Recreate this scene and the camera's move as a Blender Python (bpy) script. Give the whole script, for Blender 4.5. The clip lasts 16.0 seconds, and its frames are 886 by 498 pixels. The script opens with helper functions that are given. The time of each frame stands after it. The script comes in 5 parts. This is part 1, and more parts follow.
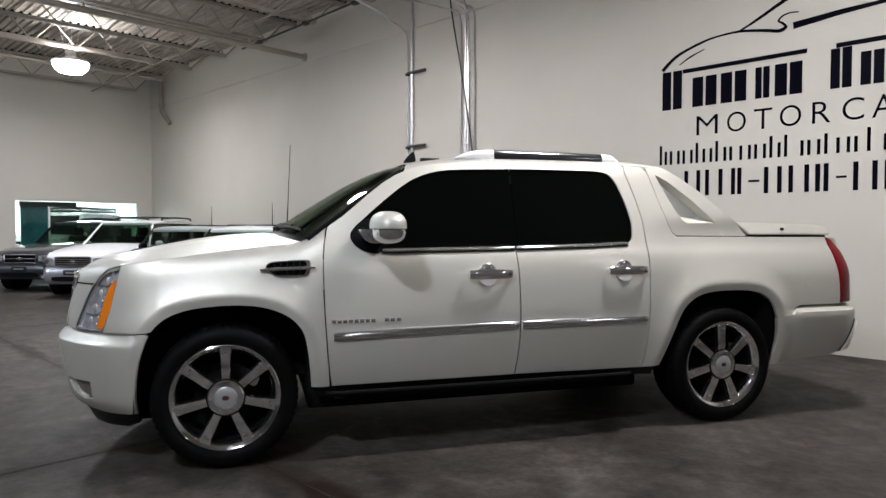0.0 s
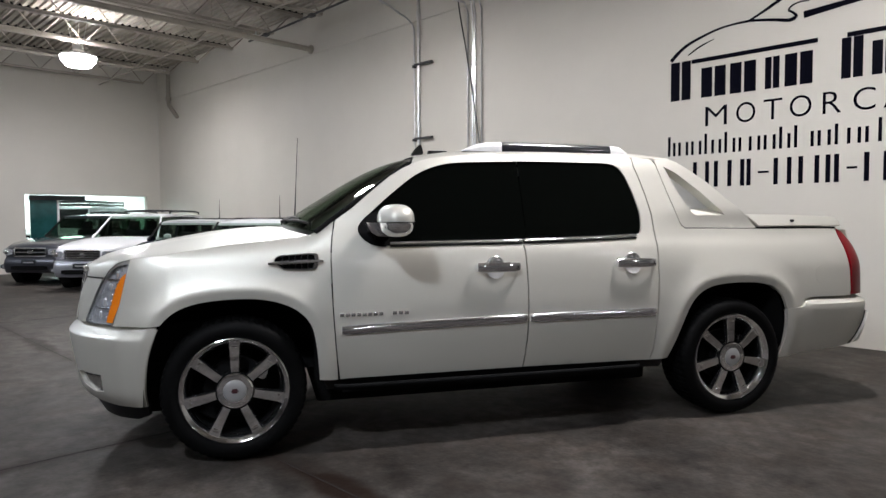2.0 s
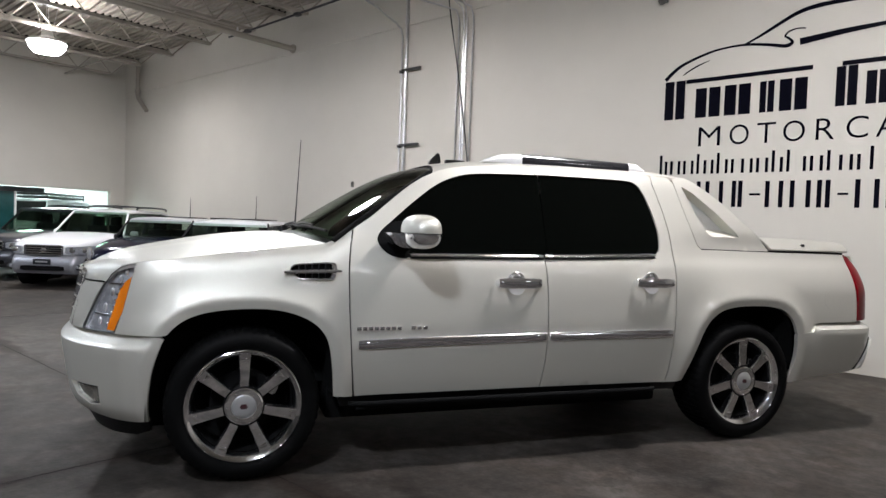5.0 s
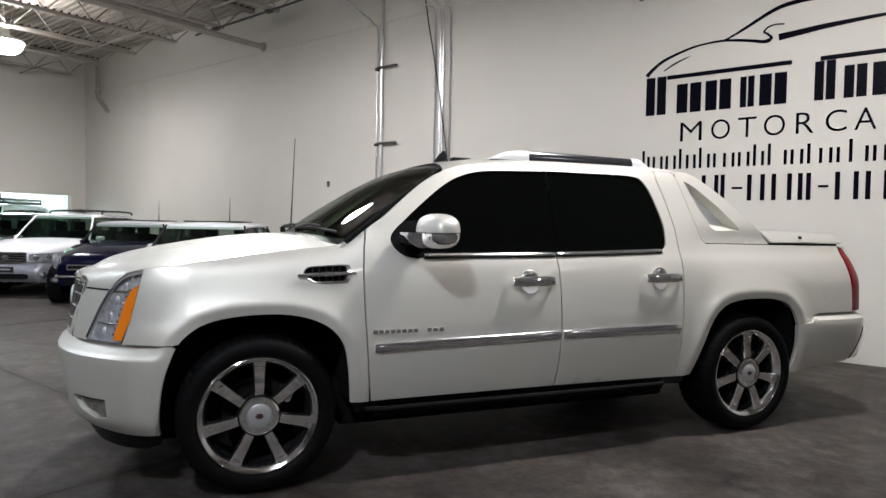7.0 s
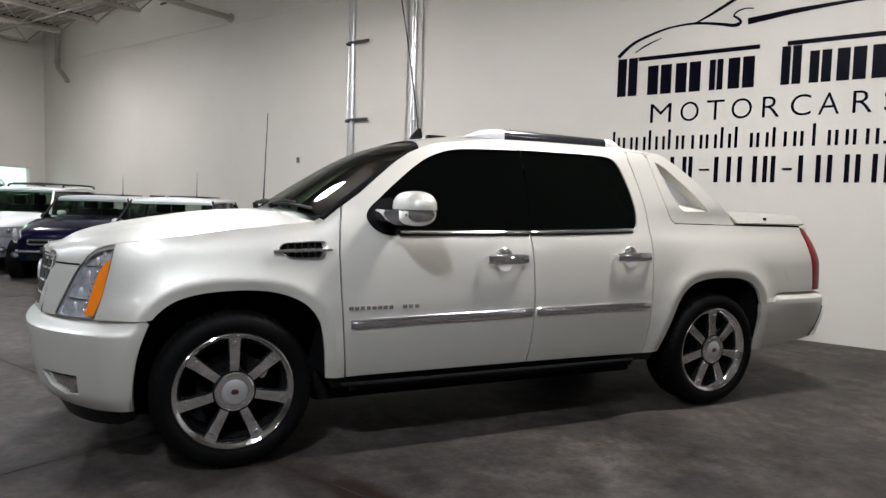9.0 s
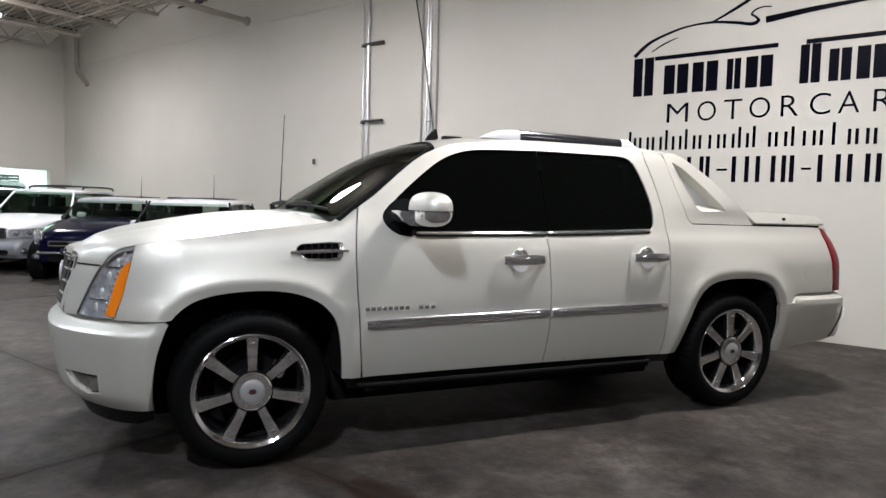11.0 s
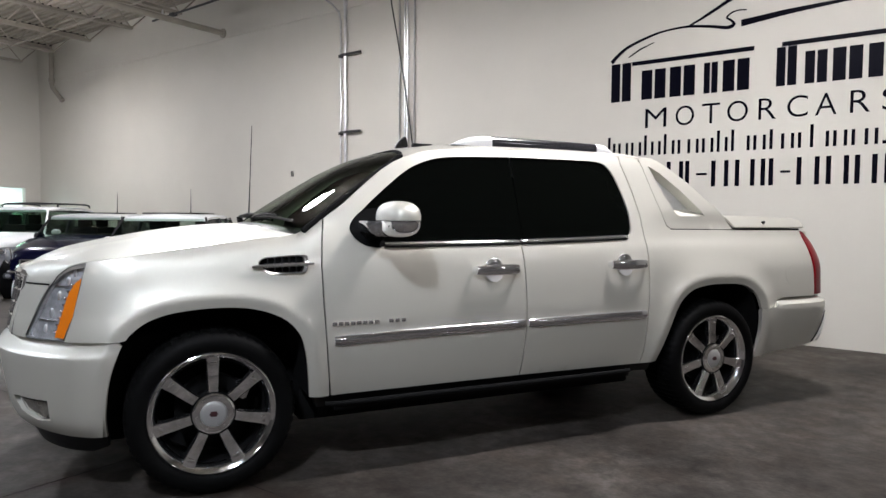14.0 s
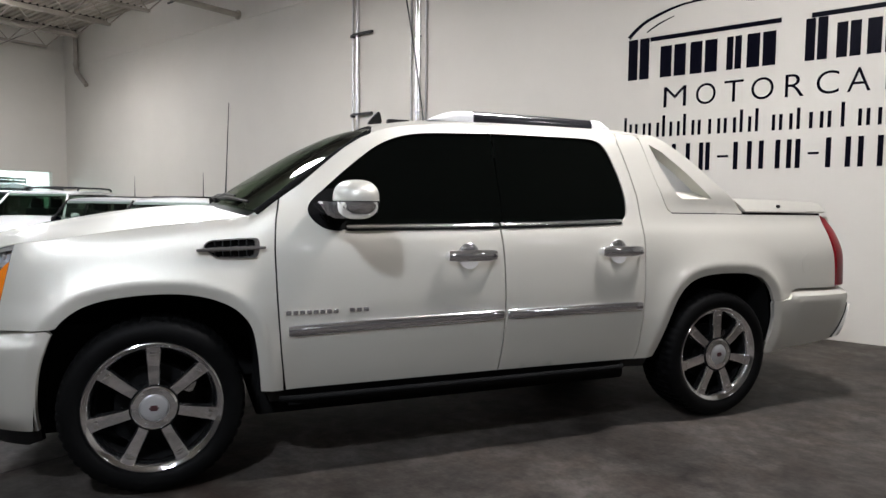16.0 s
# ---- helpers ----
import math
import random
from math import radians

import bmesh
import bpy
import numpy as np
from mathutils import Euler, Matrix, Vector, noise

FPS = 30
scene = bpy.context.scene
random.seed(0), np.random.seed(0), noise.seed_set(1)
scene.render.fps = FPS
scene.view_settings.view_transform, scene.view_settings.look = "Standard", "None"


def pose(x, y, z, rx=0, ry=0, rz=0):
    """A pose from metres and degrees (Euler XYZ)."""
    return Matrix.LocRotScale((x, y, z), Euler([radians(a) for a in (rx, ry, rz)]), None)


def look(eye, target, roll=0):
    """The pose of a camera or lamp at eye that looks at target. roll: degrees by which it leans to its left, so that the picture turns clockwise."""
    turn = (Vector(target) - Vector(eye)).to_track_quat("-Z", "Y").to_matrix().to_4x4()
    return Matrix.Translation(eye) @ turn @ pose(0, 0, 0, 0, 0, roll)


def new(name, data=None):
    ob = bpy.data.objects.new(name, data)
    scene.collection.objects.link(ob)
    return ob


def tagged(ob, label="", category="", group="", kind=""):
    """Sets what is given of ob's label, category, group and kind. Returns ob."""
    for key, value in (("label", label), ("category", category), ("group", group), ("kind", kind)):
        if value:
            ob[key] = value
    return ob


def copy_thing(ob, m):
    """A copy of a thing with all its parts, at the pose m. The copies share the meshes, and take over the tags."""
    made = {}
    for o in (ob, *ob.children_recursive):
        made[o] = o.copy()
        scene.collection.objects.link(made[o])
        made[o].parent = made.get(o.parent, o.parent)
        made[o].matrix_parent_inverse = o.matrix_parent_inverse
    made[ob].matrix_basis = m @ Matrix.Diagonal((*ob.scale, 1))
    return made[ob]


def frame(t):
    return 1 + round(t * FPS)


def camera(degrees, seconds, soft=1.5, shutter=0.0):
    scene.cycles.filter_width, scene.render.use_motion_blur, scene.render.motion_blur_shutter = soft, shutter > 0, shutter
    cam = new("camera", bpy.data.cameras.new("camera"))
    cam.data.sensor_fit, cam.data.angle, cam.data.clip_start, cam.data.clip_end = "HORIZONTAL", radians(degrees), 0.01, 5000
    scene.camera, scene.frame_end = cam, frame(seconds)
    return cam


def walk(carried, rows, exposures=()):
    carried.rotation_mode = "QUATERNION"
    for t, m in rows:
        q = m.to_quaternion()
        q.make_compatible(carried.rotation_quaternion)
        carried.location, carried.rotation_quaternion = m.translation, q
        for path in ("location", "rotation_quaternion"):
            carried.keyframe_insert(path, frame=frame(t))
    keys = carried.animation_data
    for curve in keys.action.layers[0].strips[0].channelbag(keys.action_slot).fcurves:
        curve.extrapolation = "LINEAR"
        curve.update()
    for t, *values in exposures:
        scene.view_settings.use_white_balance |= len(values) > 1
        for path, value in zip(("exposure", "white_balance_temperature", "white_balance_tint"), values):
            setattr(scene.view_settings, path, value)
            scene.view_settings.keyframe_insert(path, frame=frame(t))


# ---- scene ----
cam = camera(67.3, 16.0)
PATH = [
    (0, (4.019, -7.996, 1.358), (2.614, -6.574, 1.294), 0.0),
    (0.5, (4.015, -8.001, 1.361), (2.609, -6.581, 1.287), -0.4),
    (1, (4.016, -7.997, 1.36), (2.606, -6.581, 1.28), -0.5),
    (1.5, (4.014, -7.997, 1.361), (2.599, -6.586, 1.276), -0.4),
    (2, (4.012, -7.995, 1.364), (2.593, -6.589, 1.276), -0.2),
    (2.5, (4.005, -8.002, 1.371), (2.584, -6.597, 1.283), 0.2),
    (3, (3.974, -8.021, 1.375), (2.561, -6.608, 1.291), 1.0),
    (3.5, (3.913, -8.055, 1.378), (2.517, -6.625, 1.3), 1.7),
    (6, (3.461, -8.193, 1.395), (2.171, -6.666, 1.333), 1.5),
    (6.5, (3.4, -8.232, 1.397), (2.128, -6.69, 1.334), 1.2),
    (7, (3.363, -8.267, 1.384), (2.116, -6.706, 1.317), 1.0),
    (7.5, (3.348, -8.283, 1.381), (2.159, -6.677, 1.294), 1.7),
    (8, (3.34, -8.294, 1.379), (2.177, -6.671, 1.265), 1.7),
    (10.5, (3.346, -8.318, 1.379), (2.155, -6.717, 1.245), 1.6),
    (11, (3.339, -8.317, 1.378), (2.135, -6.726, 1.25), 1.5),
    (11.5, (3.32, -8.324, 1.378), (2.103, -6.741, 1.253), 1.4),
    (12, (3.3, -8.334, 1.377), (2.081, -6.752, 1.261), 1.1),
    (12.5, (3.278, -8.334, 1.359), (2.076, -6.739, 1.25), 0.4),
    (13, (3.289, -8.299, 1.365), (2.107, -6.688, 1.263), 0.1),
    (13.5, (3.315, -8.223, 1.368), (2.14, -6.607, 1.271), -0.0),
    (14, (3.337, -8.156, 1.372), (2.162, -6.541, 1.276), 0.4),
    (14.5, (3.385, -8.078, 1.372), (2.208, -6.464, 1.269), 0.1),
    (15, (3.436, -8.002, 1.351), (2.24, -6.403, 1.233), 0.2),
    (15.5, (3.446, -7.886, 1.347), (2.223, -6.309, 1.214), 0.1),
    (16, (3.432, -7.703, 1.346), (2.176, -6.152, 1.209), 0.6),
]
walk(cam, [(t, look(eye, target, roll)) for t, eye, target, roll in PATH], ((0, 0.02), (3.5, 0.1), (7, 0.14), (12, 0.25), (16, 0.22)))


# ---------------------------------------------------------------- world and lamps
world = bpy.data.worlds.new("world")
world.use_nodes = True
world.node_tree.nodes["Background"].inputs[0].default_value = (0.9, 0.92, 1.0, 1)
world.node_tree.nodes["Background"].inputs[1].default_value = 0.02
scene.world = world
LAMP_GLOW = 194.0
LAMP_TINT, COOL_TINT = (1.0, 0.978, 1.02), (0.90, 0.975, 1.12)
# three rows: place, strength and tint, both tuned; the first lamp is seen, (-3.8, -3.8), (2.5, -3.5) and (2.95, -9.4)
# are inferred, the rest are added unseen fill
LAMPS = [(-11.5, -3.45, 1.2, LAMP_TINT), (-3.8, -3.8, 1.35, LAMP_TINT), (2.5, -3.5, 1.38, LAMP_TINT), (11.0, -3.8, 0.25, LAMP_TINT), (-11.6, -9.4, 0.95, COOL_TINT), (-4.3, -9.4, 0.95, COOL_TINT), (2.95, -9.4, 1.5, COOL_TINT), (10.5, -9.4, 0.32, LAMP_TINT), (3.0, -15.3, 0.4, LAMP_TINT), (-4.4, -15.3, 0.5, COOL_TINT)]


# ---------------------------------------------------------------- materials
def mat(name, color, rough=0.5, metal=0.0, vary=0.0, scale=4.0, bump=0.0, bscale=60.0, coat=0.0, spec=0.5, rvary=0.0, glow=0.0):
    m = bpy.data.materials.new(name)
    m.use_nodes = True
    nt = m.node_tree
    b = nt.nodes["Principled BSDF"]
    b.inputs["Base Color"].default_value = (*color, 1)
    b.inputs["Roughness"].default_value = rough
    b.inputs["Metallic"].default_value = metal
    b.inputs["Specular IOR Level"].default_value = spec
    b.inputs["Coat Weight"].default_value = coat
    b.inputs["Coat Roughness"].default_value = 0.03
    if glow:
        b.inputs["Emission Color"].default_value = (*color, 1)
        b.inputs["Emission Strength"].default_value = glow
    if vary or bump or rvary:
        tc = nt.nodes.new("ShaderNodeTexCoord")
    if vary or rvary:
        big = nt.nodes.new("ShaderNodeTexNoise")
        big.inputs["Scale"].default_value = scale
        big.inputs["Detail"].default_value = 6
        big.inputs["Roughness"].default_value = 0.65
        nt.links.new(tc.outputs["Object"], big.inputs["Vector"])
    if vary:
        ramp = nt.nodes.new("ShaderNodeValToRGB")
        ramp.color_ramp.elements[0].position, ramp.color_ramp.elements[1].position = 0.3, 0.72
        ramp.color_ramp.elements[0].color = (*[c * (1 - vary) for c in color], 1)
        ramp.color_ramp.elements[1].color = (*[min(1, c * (1 + vary * 0.6)) for c in color], 1)
        nt.links.new(big.outputs["Fac"], ramp.inputs["Fac"])
        nt.links.new(ramp.outputs["Color"], b.inputs["Base Color"])
    if rvary:
        mr = nt.nodes.new("ShaderNodeMapRange")
        mr.inputs[3].default_value, mr.inputs[4].default_value = max(0, rough - rvary), rough + rvary
        nt.links.new(big.outputs["Fac"], mr.inputs[0])
        nt.links.new(mr.outputs[0], b.inputs["Roughness"])
    if bump:
        fine = nt.nodes.new("ShaderNodeTexNoise")
        fine.inputs["Scale"].default_value = bscale
        fine.inputs["Detail"].default_value = 4
        nt.links.new(tc.outputs["Object"], fine.inputs["Vector"])
        bn = nt.nodes.new("ShaderNodeBump")
        bn.inputs["Strength"].default_value = bump
        bn.inputs["Distance"].default_value = 0.01
        nt.links.new(fine.outputs["Fac"], bn.inputs["Height"])
        nt.links.new(bn.outputs["Normal"], b.inputs["Normal"])
    return m


def thin_glass(name, tint, rough=0.0, clear=1.0):
    """A pane: light passes straight, tinted; gloss by Fresnel."""
    m = bpy.data.materials.new(name)
    m.use_nodes = True
    nt = m.node_tree
    nt.nodes.remove(nt.nodes["Principled BSDF"])
    out = nt.nodes["Material Output"]
    tr, gl, mx, fw, po, ma = (nt.nodes.new(k) for k in ("ShaderNodeBsdfTransparent", "ShaderNodeBsdfGlossy", "ShaderNodeMixShader", "ShaderNodeLayerWeight", "ShaderNodeMath", "ShaderNodeMath"))
    tr.inputs[0].default_value = (*[c * clear for c in tint], 1)
    gl.inputs["Roughness"].default_value = rough
    fw.inputs[0].default_value = 0.5
    po.operation, po.inputs[1].default_value = "POWER", 5.0
    ma.operation, ma.inputs[1].default_value, ma.inputs[2].default_value = "MULTIPLY_ADD", 0.55, 0.022
    nt.links.new(fw.outputs["Facing"], po.inputs[0])
    nt.links.new(po.outputs[0], ma.inputs[0])
    nt.links.new(ma.outputs[0], mx.inputs[0])
    nt.links.new(tr.outputs[0], mx.inputs[1])
    nt.links.new(gl.outputs[0], mx.inputs[2])
    nt.links.new(mx.outputs[0], out.inputs[0])
    return m


def floor_material():
    """Worn grey concrete: broad stains, fine grain, darker scuffs, uneven sheen."""
    m = mat("floor_concrete", (0.054, 0.0475, 0.0415), 0.56, vary=0.42, scale=1.1, bump=0.16, bscale=35, rvary=0.12, spec=0.12)
    nt = m.node_tree
    b = nt.nodes["Principled BSDF"]
    src = b.inputs["Base Color"].links[0].from_socket
    ramp = src.node.color_ramp
    ramp.elements[0].position, ramp.elements[1].position = 0.40, 0.62
    tc = nt.nodes.new("ShaderNodeTexCoord")
    grain = nt.nodes.new("ShaderNodeTexNoise")
    grain.inputs["Scale"].default_value, grain.inputs["Detail"].default_value, grain.inputs["Roughness"].default_value = 8, 10, 0.78
    spots = nt.nodes.new("ShaderNodeTexNoise")
    spots.inputs["Scale"].default_value, spots.inputs["Detail"].default_value = 2.6, 8
    for n in (grain, spots):
        nt.links.new(tc.outputs["Object"], n.inputs["Vector"])
    r1 = nt.nodes.new("ShaderNodeMapRange")
    r1.inputs[1].default_value, r1.inputs[2].default_value, r1.inputs[3].default_value, r1.inputs[4].default_value = 0.36, 0.66, 0.60, 1.42
    r2 = nt.nodes.new("ShaderNodeMapRange")
    r2.inputs[1].default_value, r2.inputs[2].default_value, r2.inputs[3].default_value, r2.inputs[4].default_value = 0.52, 0.64, 1.0, 0.66
    nt.links.new(grain.outputs["Fac"], r1.inputs[0])
    nt.links.new(spots.outputs["Fac"], r2.inputs[0])
    mul = nt.nodes.new("ShaderNodeMath")
    mul.operation = "MULTIPLY"
    nt.links.new(r1.outputs[0], mul.inputs[0])
    nt.links.new(r2.outputs[0], mul.inputs[1])
    mix = nt.nodes.new("ShaderNodeVectorMath")
    mix.operation = "SCALE"
    patch = nt.nodes.new("ShaderNodeTexNoise")
    patch.inputs["Scale"].default_value, patch.inputs["Detail"].default_value, patch.inputs["Roughness"].default_value = 4.2, 9, 0.7
    nt.links.new(tc.outputs["Object"], patch.inputs["Vector"])
    tone = nt.nodes.new("ShaderNodeValToRGB")
    tone.color_ramp.elements[0].position, tone.color_ramp.elements[1].position = 0.40, 0.60
    tone.color_ramp.elements[0].color, tone.color_ramp.elements[1].color = (0.80, 0.74, 0.70, 1), (1.22, 1.24, 1.26, 1)
    nt.links.new(patch.outputs["Fac"], tone.inputs["Fac"])
    toned = nt.nodes.new("ShaderNodeVectorMath")
    toned.operation = "MULTIPLY"
    nt.links.new(src, toned.inputs[0])
    nt.links.new(tone.outputs["Color"], toned.inputs[1])
    nt.links.new(toned.outputs[0], mix.inputs[0])
    nt.links.new(mul.outputs[0], mix.inputs["Scale"])
    # brown dirt, frayed, along the two long joints
    sep = nt.nodes.new("ShaderNodeSeparateXYZ")
    nt.links.new(tc.outputs["Object"], sep.inputs[0])

    def calc(op, a, b=0.0):
        n = nt.nodes.new("ShaderNodeMath")
        n.operation = op
        for k, v in enumerate((a, b)):
            if isinstance(v, float):
                n.inputs[k].default_value = v
            else:
                nt.links.new(v, n.inputs[k])
        return n.outputs[0]

    away = calc("MINIMUM", calc("ABSOLUTE", calc("ADD", sep.outputs[0], 0.25)), calc("ABSOLUTE", calc("ADD", sep.outputs[1], 6.03)))
    fray = calc("ADD", away, calc("MULTIPLY", calc("SUBTRACT", spots.outputs["Fac"], 0.5), 0.5))
    r3 = nt.nodes.new("ShaderNodeMapRange")
    r3.inputs[1].default_value, r3.inputs[2].default_value, r3.inputs[3].default_value, r3.inputs[4].default_value = 0.015, 0.11, 0.92, 0.0
    nt.links.new(fray, r3.inputs[0])
    dirt = nt.nodes.new("ShaderNodeMix")
    dirt.data_type = "RGBA"
    nt.links.new(r3.outputs[0], dirt.inputs[0])
    nt.links.new(mix.outputs[0], dirt.inputs[6])
    dirt.inputs[7].default_value = (0.013, 0.0065, 0.004, 1)
    nt.links.new(dirt.outputs[2], b.inputs["Base Color"])
    return m


FLOOR = floor_material()
WALL = mat("wall_paint", (0.59, 0.564, 0.503), 0.6, vary=0.05, scale=0.6, bump=0.06, bscale=25)
DIMWALL = mat("dim_unseen_wall", (0.22, 0.205, 0.185), 0.8, vary=0.12, scale=1.2, bump=0.1, bscale=20)
JOINT = mat("joint_filler", (0.009, 0.007, 0.0055), 0.8, vary=0.3, scale=8)
DECK = mat("painted_steel_deck", (0.36, 0.325, 0.27), 0.5, vary=0.3, scale=1.5)
STEEL = mat("painted_joist_steel", (0.33, 0.30, 0.255), 0.5, vary=0.15, scale=3)
GALV = mat("galvanised_steel", (0.62, 0.62, 0.62), 0.28, 1.0, vary=0.15, scale=6)
STRUT = mat("dark_strut_steel", (0.05, 0.05, 0.05), 0.5, 0.5)
CABLE = mat("black_cable", (0.015, 0.015, 0.015), 0.5)
INK = mat("navy_black_vinyl", (0.002, 0.002, 0.006), 0.4, spec=0.03)
LAMPSKIN = mat("white_enamel", (0.8, 0.8, 0.78), 0.35)
COOL = mat("cool_bay_fill", (0.80, 1.0, 0.98), 0.5, glow=33.0)


def lamp_glow(name, part_of, gain, tint):
    return mat(name, tint, 0.5, glow=LAMP_GLOW * part_of * gain)


WHITEWALL = mat("white_plaster", (0.78, 0.80, 0.79), 0.6, vary=0.04)
TEAL = mat("teal_glazing", (0.02, 0.09, 0.09), 0.08, spec=0.5, vary=0.4, scale=2)
DARKFRAME = mat("dark_frame", (0.02, 0.025, 0.03), 0.4)

PEARL = mat("pearl_white_paint", (0.678, 0.651, 0.573), 0.48, 0.48, coat=0.55, vary=0.015, scale=900, spec=0.4)
PEARL.node_tree.nodes["Principled BSDF"].inputs["Coat Roughness"].default_value = 0.12
PEARL.node_tree.nodes["Principled BSDF"].inputs["Specular Tint"].default_value = (0.80, 0.93, 1.0, 1)
CHROME = mat("chrome", (0.92, 0.92, 0.93), 0.07, 0.95)
LAMPBOWL = mat("lamp_bowl", (0.92, 0.92, 0.94), 0.12, 0.58, coat=0.5, vary=0.45, scale=22, bump=1.0, bscale=20)
SATIN = mat("satin_chrome", (0.62, 0.62, 0.63), 0.22, 1.0)
RUBBER = mat("tyre_rubber", (0.0035, 0.0035, 0.0035), 0.6, spec=0.07, vary=0.25, scale=9, bump=0.1, bscale=120)
BLACK = mat("black_plastic", (0.007, 0.007, 0.007), 0.42, spec=0.3, bump=0.05, bscale=300)
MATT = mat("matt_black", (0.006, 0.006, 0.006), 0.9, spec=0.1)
TINT = mat("privacy_glass", (0.002, 0.0024, 0.002), 0.02, spec=0.05)
SCREEN = thin_glass("windscreen_glass", (0.34, 0.42, 0.34))
LENS = thin_glass("clear_lens", (0.93, 0.94, 0.96))
AMBER = mat("amber_lens", (0.95, 0.24, 0.01), 0.25)
RED = mat("red_lens", (0.17, 0.002, 0.006), 0.30, spec=0.12)
SILVER = mat("silver_cap", (0.85, 0.85, 0.84), 0.36, 0.8)
TRIMCHROME = mat("trim_chrome", (0.84, 0.84, 0.87), 0.11, 0.97)
RAILSILVER = mat("rail_silver", (0.88, 0.88, 0.87), 0.45, 0.45)
WHEELCHROME = mat("wheel_chrome", (0.93, 0.93, 0.94), 0.07, 0.99, bump=0.30, bscale=14)
CAPSILVER = mat("cap_silver", (0.55, 0.55, 0.54), 0.30, 0.6)
FOGGLASS = mat("fog_lamp_glass", (0.34, 0.32, 0.28), 0.12, 0.6, coat=0.6, vary=0.4, scale=40)
WINE = mat("crest_colour", (0.06, 0.022, 0.025), 0.3)
IRON = mat("shaded_brake_iron", (0.004, 0.004, 0.004), 0.7, 0.0, vary=0.2, scale=15, spec=0.12)
RAILBLACK = mat("rail_black", (0.02, 0.02, 0.024), 0.16, coat=1.0)
SHELL = mat("pale_grey_shell", (0.62, 0.61, 0.58), 0.5, vary=0.08, scale=5)
GREYTRIM = mat("grey_plastic", (0.11, 0.11, 0.10), 0.5)


# ---------------------------------------------------------------- mesh helpers
from mathutils.geometry import delaunay_2d_cdt


def finish(bm, name, material, smooth=35.0, recalc=True):
    if recalc:
        bmesh.ops.recalc_face_normals(bm, faces=bm.faces)
    if material in (SCREEN, LENS):
        mid = Vector((1.5, 1.0, 0.7))
        if sum((f.calc_center_median() - mid).dot(f.normal) * f.calc_area() for f in bm.faces) < 0:
            bmesh.ops.reverse_faces(bm, faces=bm.faces)
    me = bpy.data.meshes.new(name)
    bm.to_mesh(me)
    bm.free()
    me.materials.append(material)
    if smooth:
        me.polygons.foreach_set("use_smooth", [True] * len(me.polygons))
        me.set_sharp_from_angle(angle=radians(smooth))
    return me


def part(name, bm, material, parent=None, label="", m=None, smooth=35.0):
    me = bm if isinstance(bm, bpy.types.Mesh) else finish(bm, name, material, smooth)
    ob = new(name, me)
    ob.parent = parent
    if m is not None:
        ob.matrix_basis = m
    if label:
        tagged(ob, label)
    return ob


def thing(name, m, label, category, group="", kind=""):
    ob = new(name)
    ob.empty_display_size = 0.1
    ob.matrix_basis = m
    return tagged(ob, label, category, group, kind)


def box(lo, hi, bevel=0.0, seg=2):
    bm = bmesh.new()
    bmesh.ops.create_cube(bm, size=1)
    for v in bm.verts:
        v.co = Vector([lo[i] + (v.co[i] + 0.5) * (hi[i] - lo[i]) for i in range(3)])
    if bevel:
        bmesh.ops.bevel(bm, geom=bm.edges[:], offset=bevel, segments=seg, affect="EDGES", profile=0.6)
    return bm


def merge(*bms):
    out = bms[0]
    for other in bms[1:]:
        me = bpy.data.meshes.new("tmp")
        other.to_mesh(me)
        other.free()
        out.from_mesh(me)
        bpy.data.meshes.remove(me)
    return out


def prism(poly, axis, lo, hi, bevel=0.0, seg=2):
    """A polygon of two coordinates, drawn out along the third axis from lo to hi."""
    bm = bmesh.new()
    idx = [i for i in range(3) if i != axis]

    def at(p, d):
        v = [0, 0, 0]
        v[idx[0]], v[idx[1]], v[axis] = p[0], p[1], d
        return bm.verts.new(v)

    a, b = [at(p, lo) for p in poly], [at(p, hi) for p in poly]
    n = len(poly)
    bm.faces.new(a)
    bm.faces.new(b[::-1])
    for i in range(n):
        bm.faces.new((a[i], b[i], b[(i + 1) % n], a[(i + 1) % n]))
    bmesh.ops.recalc_face_normals(bm, faces=bm.faces)
    if bevel:
        bmesh.ops.bevel(bm, geom=bm.edges[:], offset=bevel, segments=seg, affect="EDGES")
    return bm


def tube(points, r, seg=8, closed=False):
    """A round bar along a line of points."""
    bm = bmesh.new()
    pts = [Vector(p) for p in points]
    rings = []
    for i, p in enumerate(pts):
        a, b = pts[max(i - 1, 0)], pts[min(i + 1, len(pts) - 1)]
        d = (b - a).normalized()
        side = d.cross(Vector((0.13, 0.31, 0.94)) if abs(d.z) < 0.9 else Vector((1, 0, 0))).normalized()
        up = side.cross(d)
        rr = r[i] if isinstance(r, (list, tuple)) else r
        rings.append([bm.verts.new(p + rr * (math.cos(k * math.tau / seg) * side + math.sin(k * math.tau / seg) * up)) for k in range(seg)])
    for a, b in zip(rings, rings[1:]):
        for k in range(seg):
            bm.faces.new((a[k], a[(k + 1) % seg], b[(k + 1) % seg], b[k]))
    bm.faces.new(rings[0][::-1])
    bm.faces.new(rings[-1])
    return bm


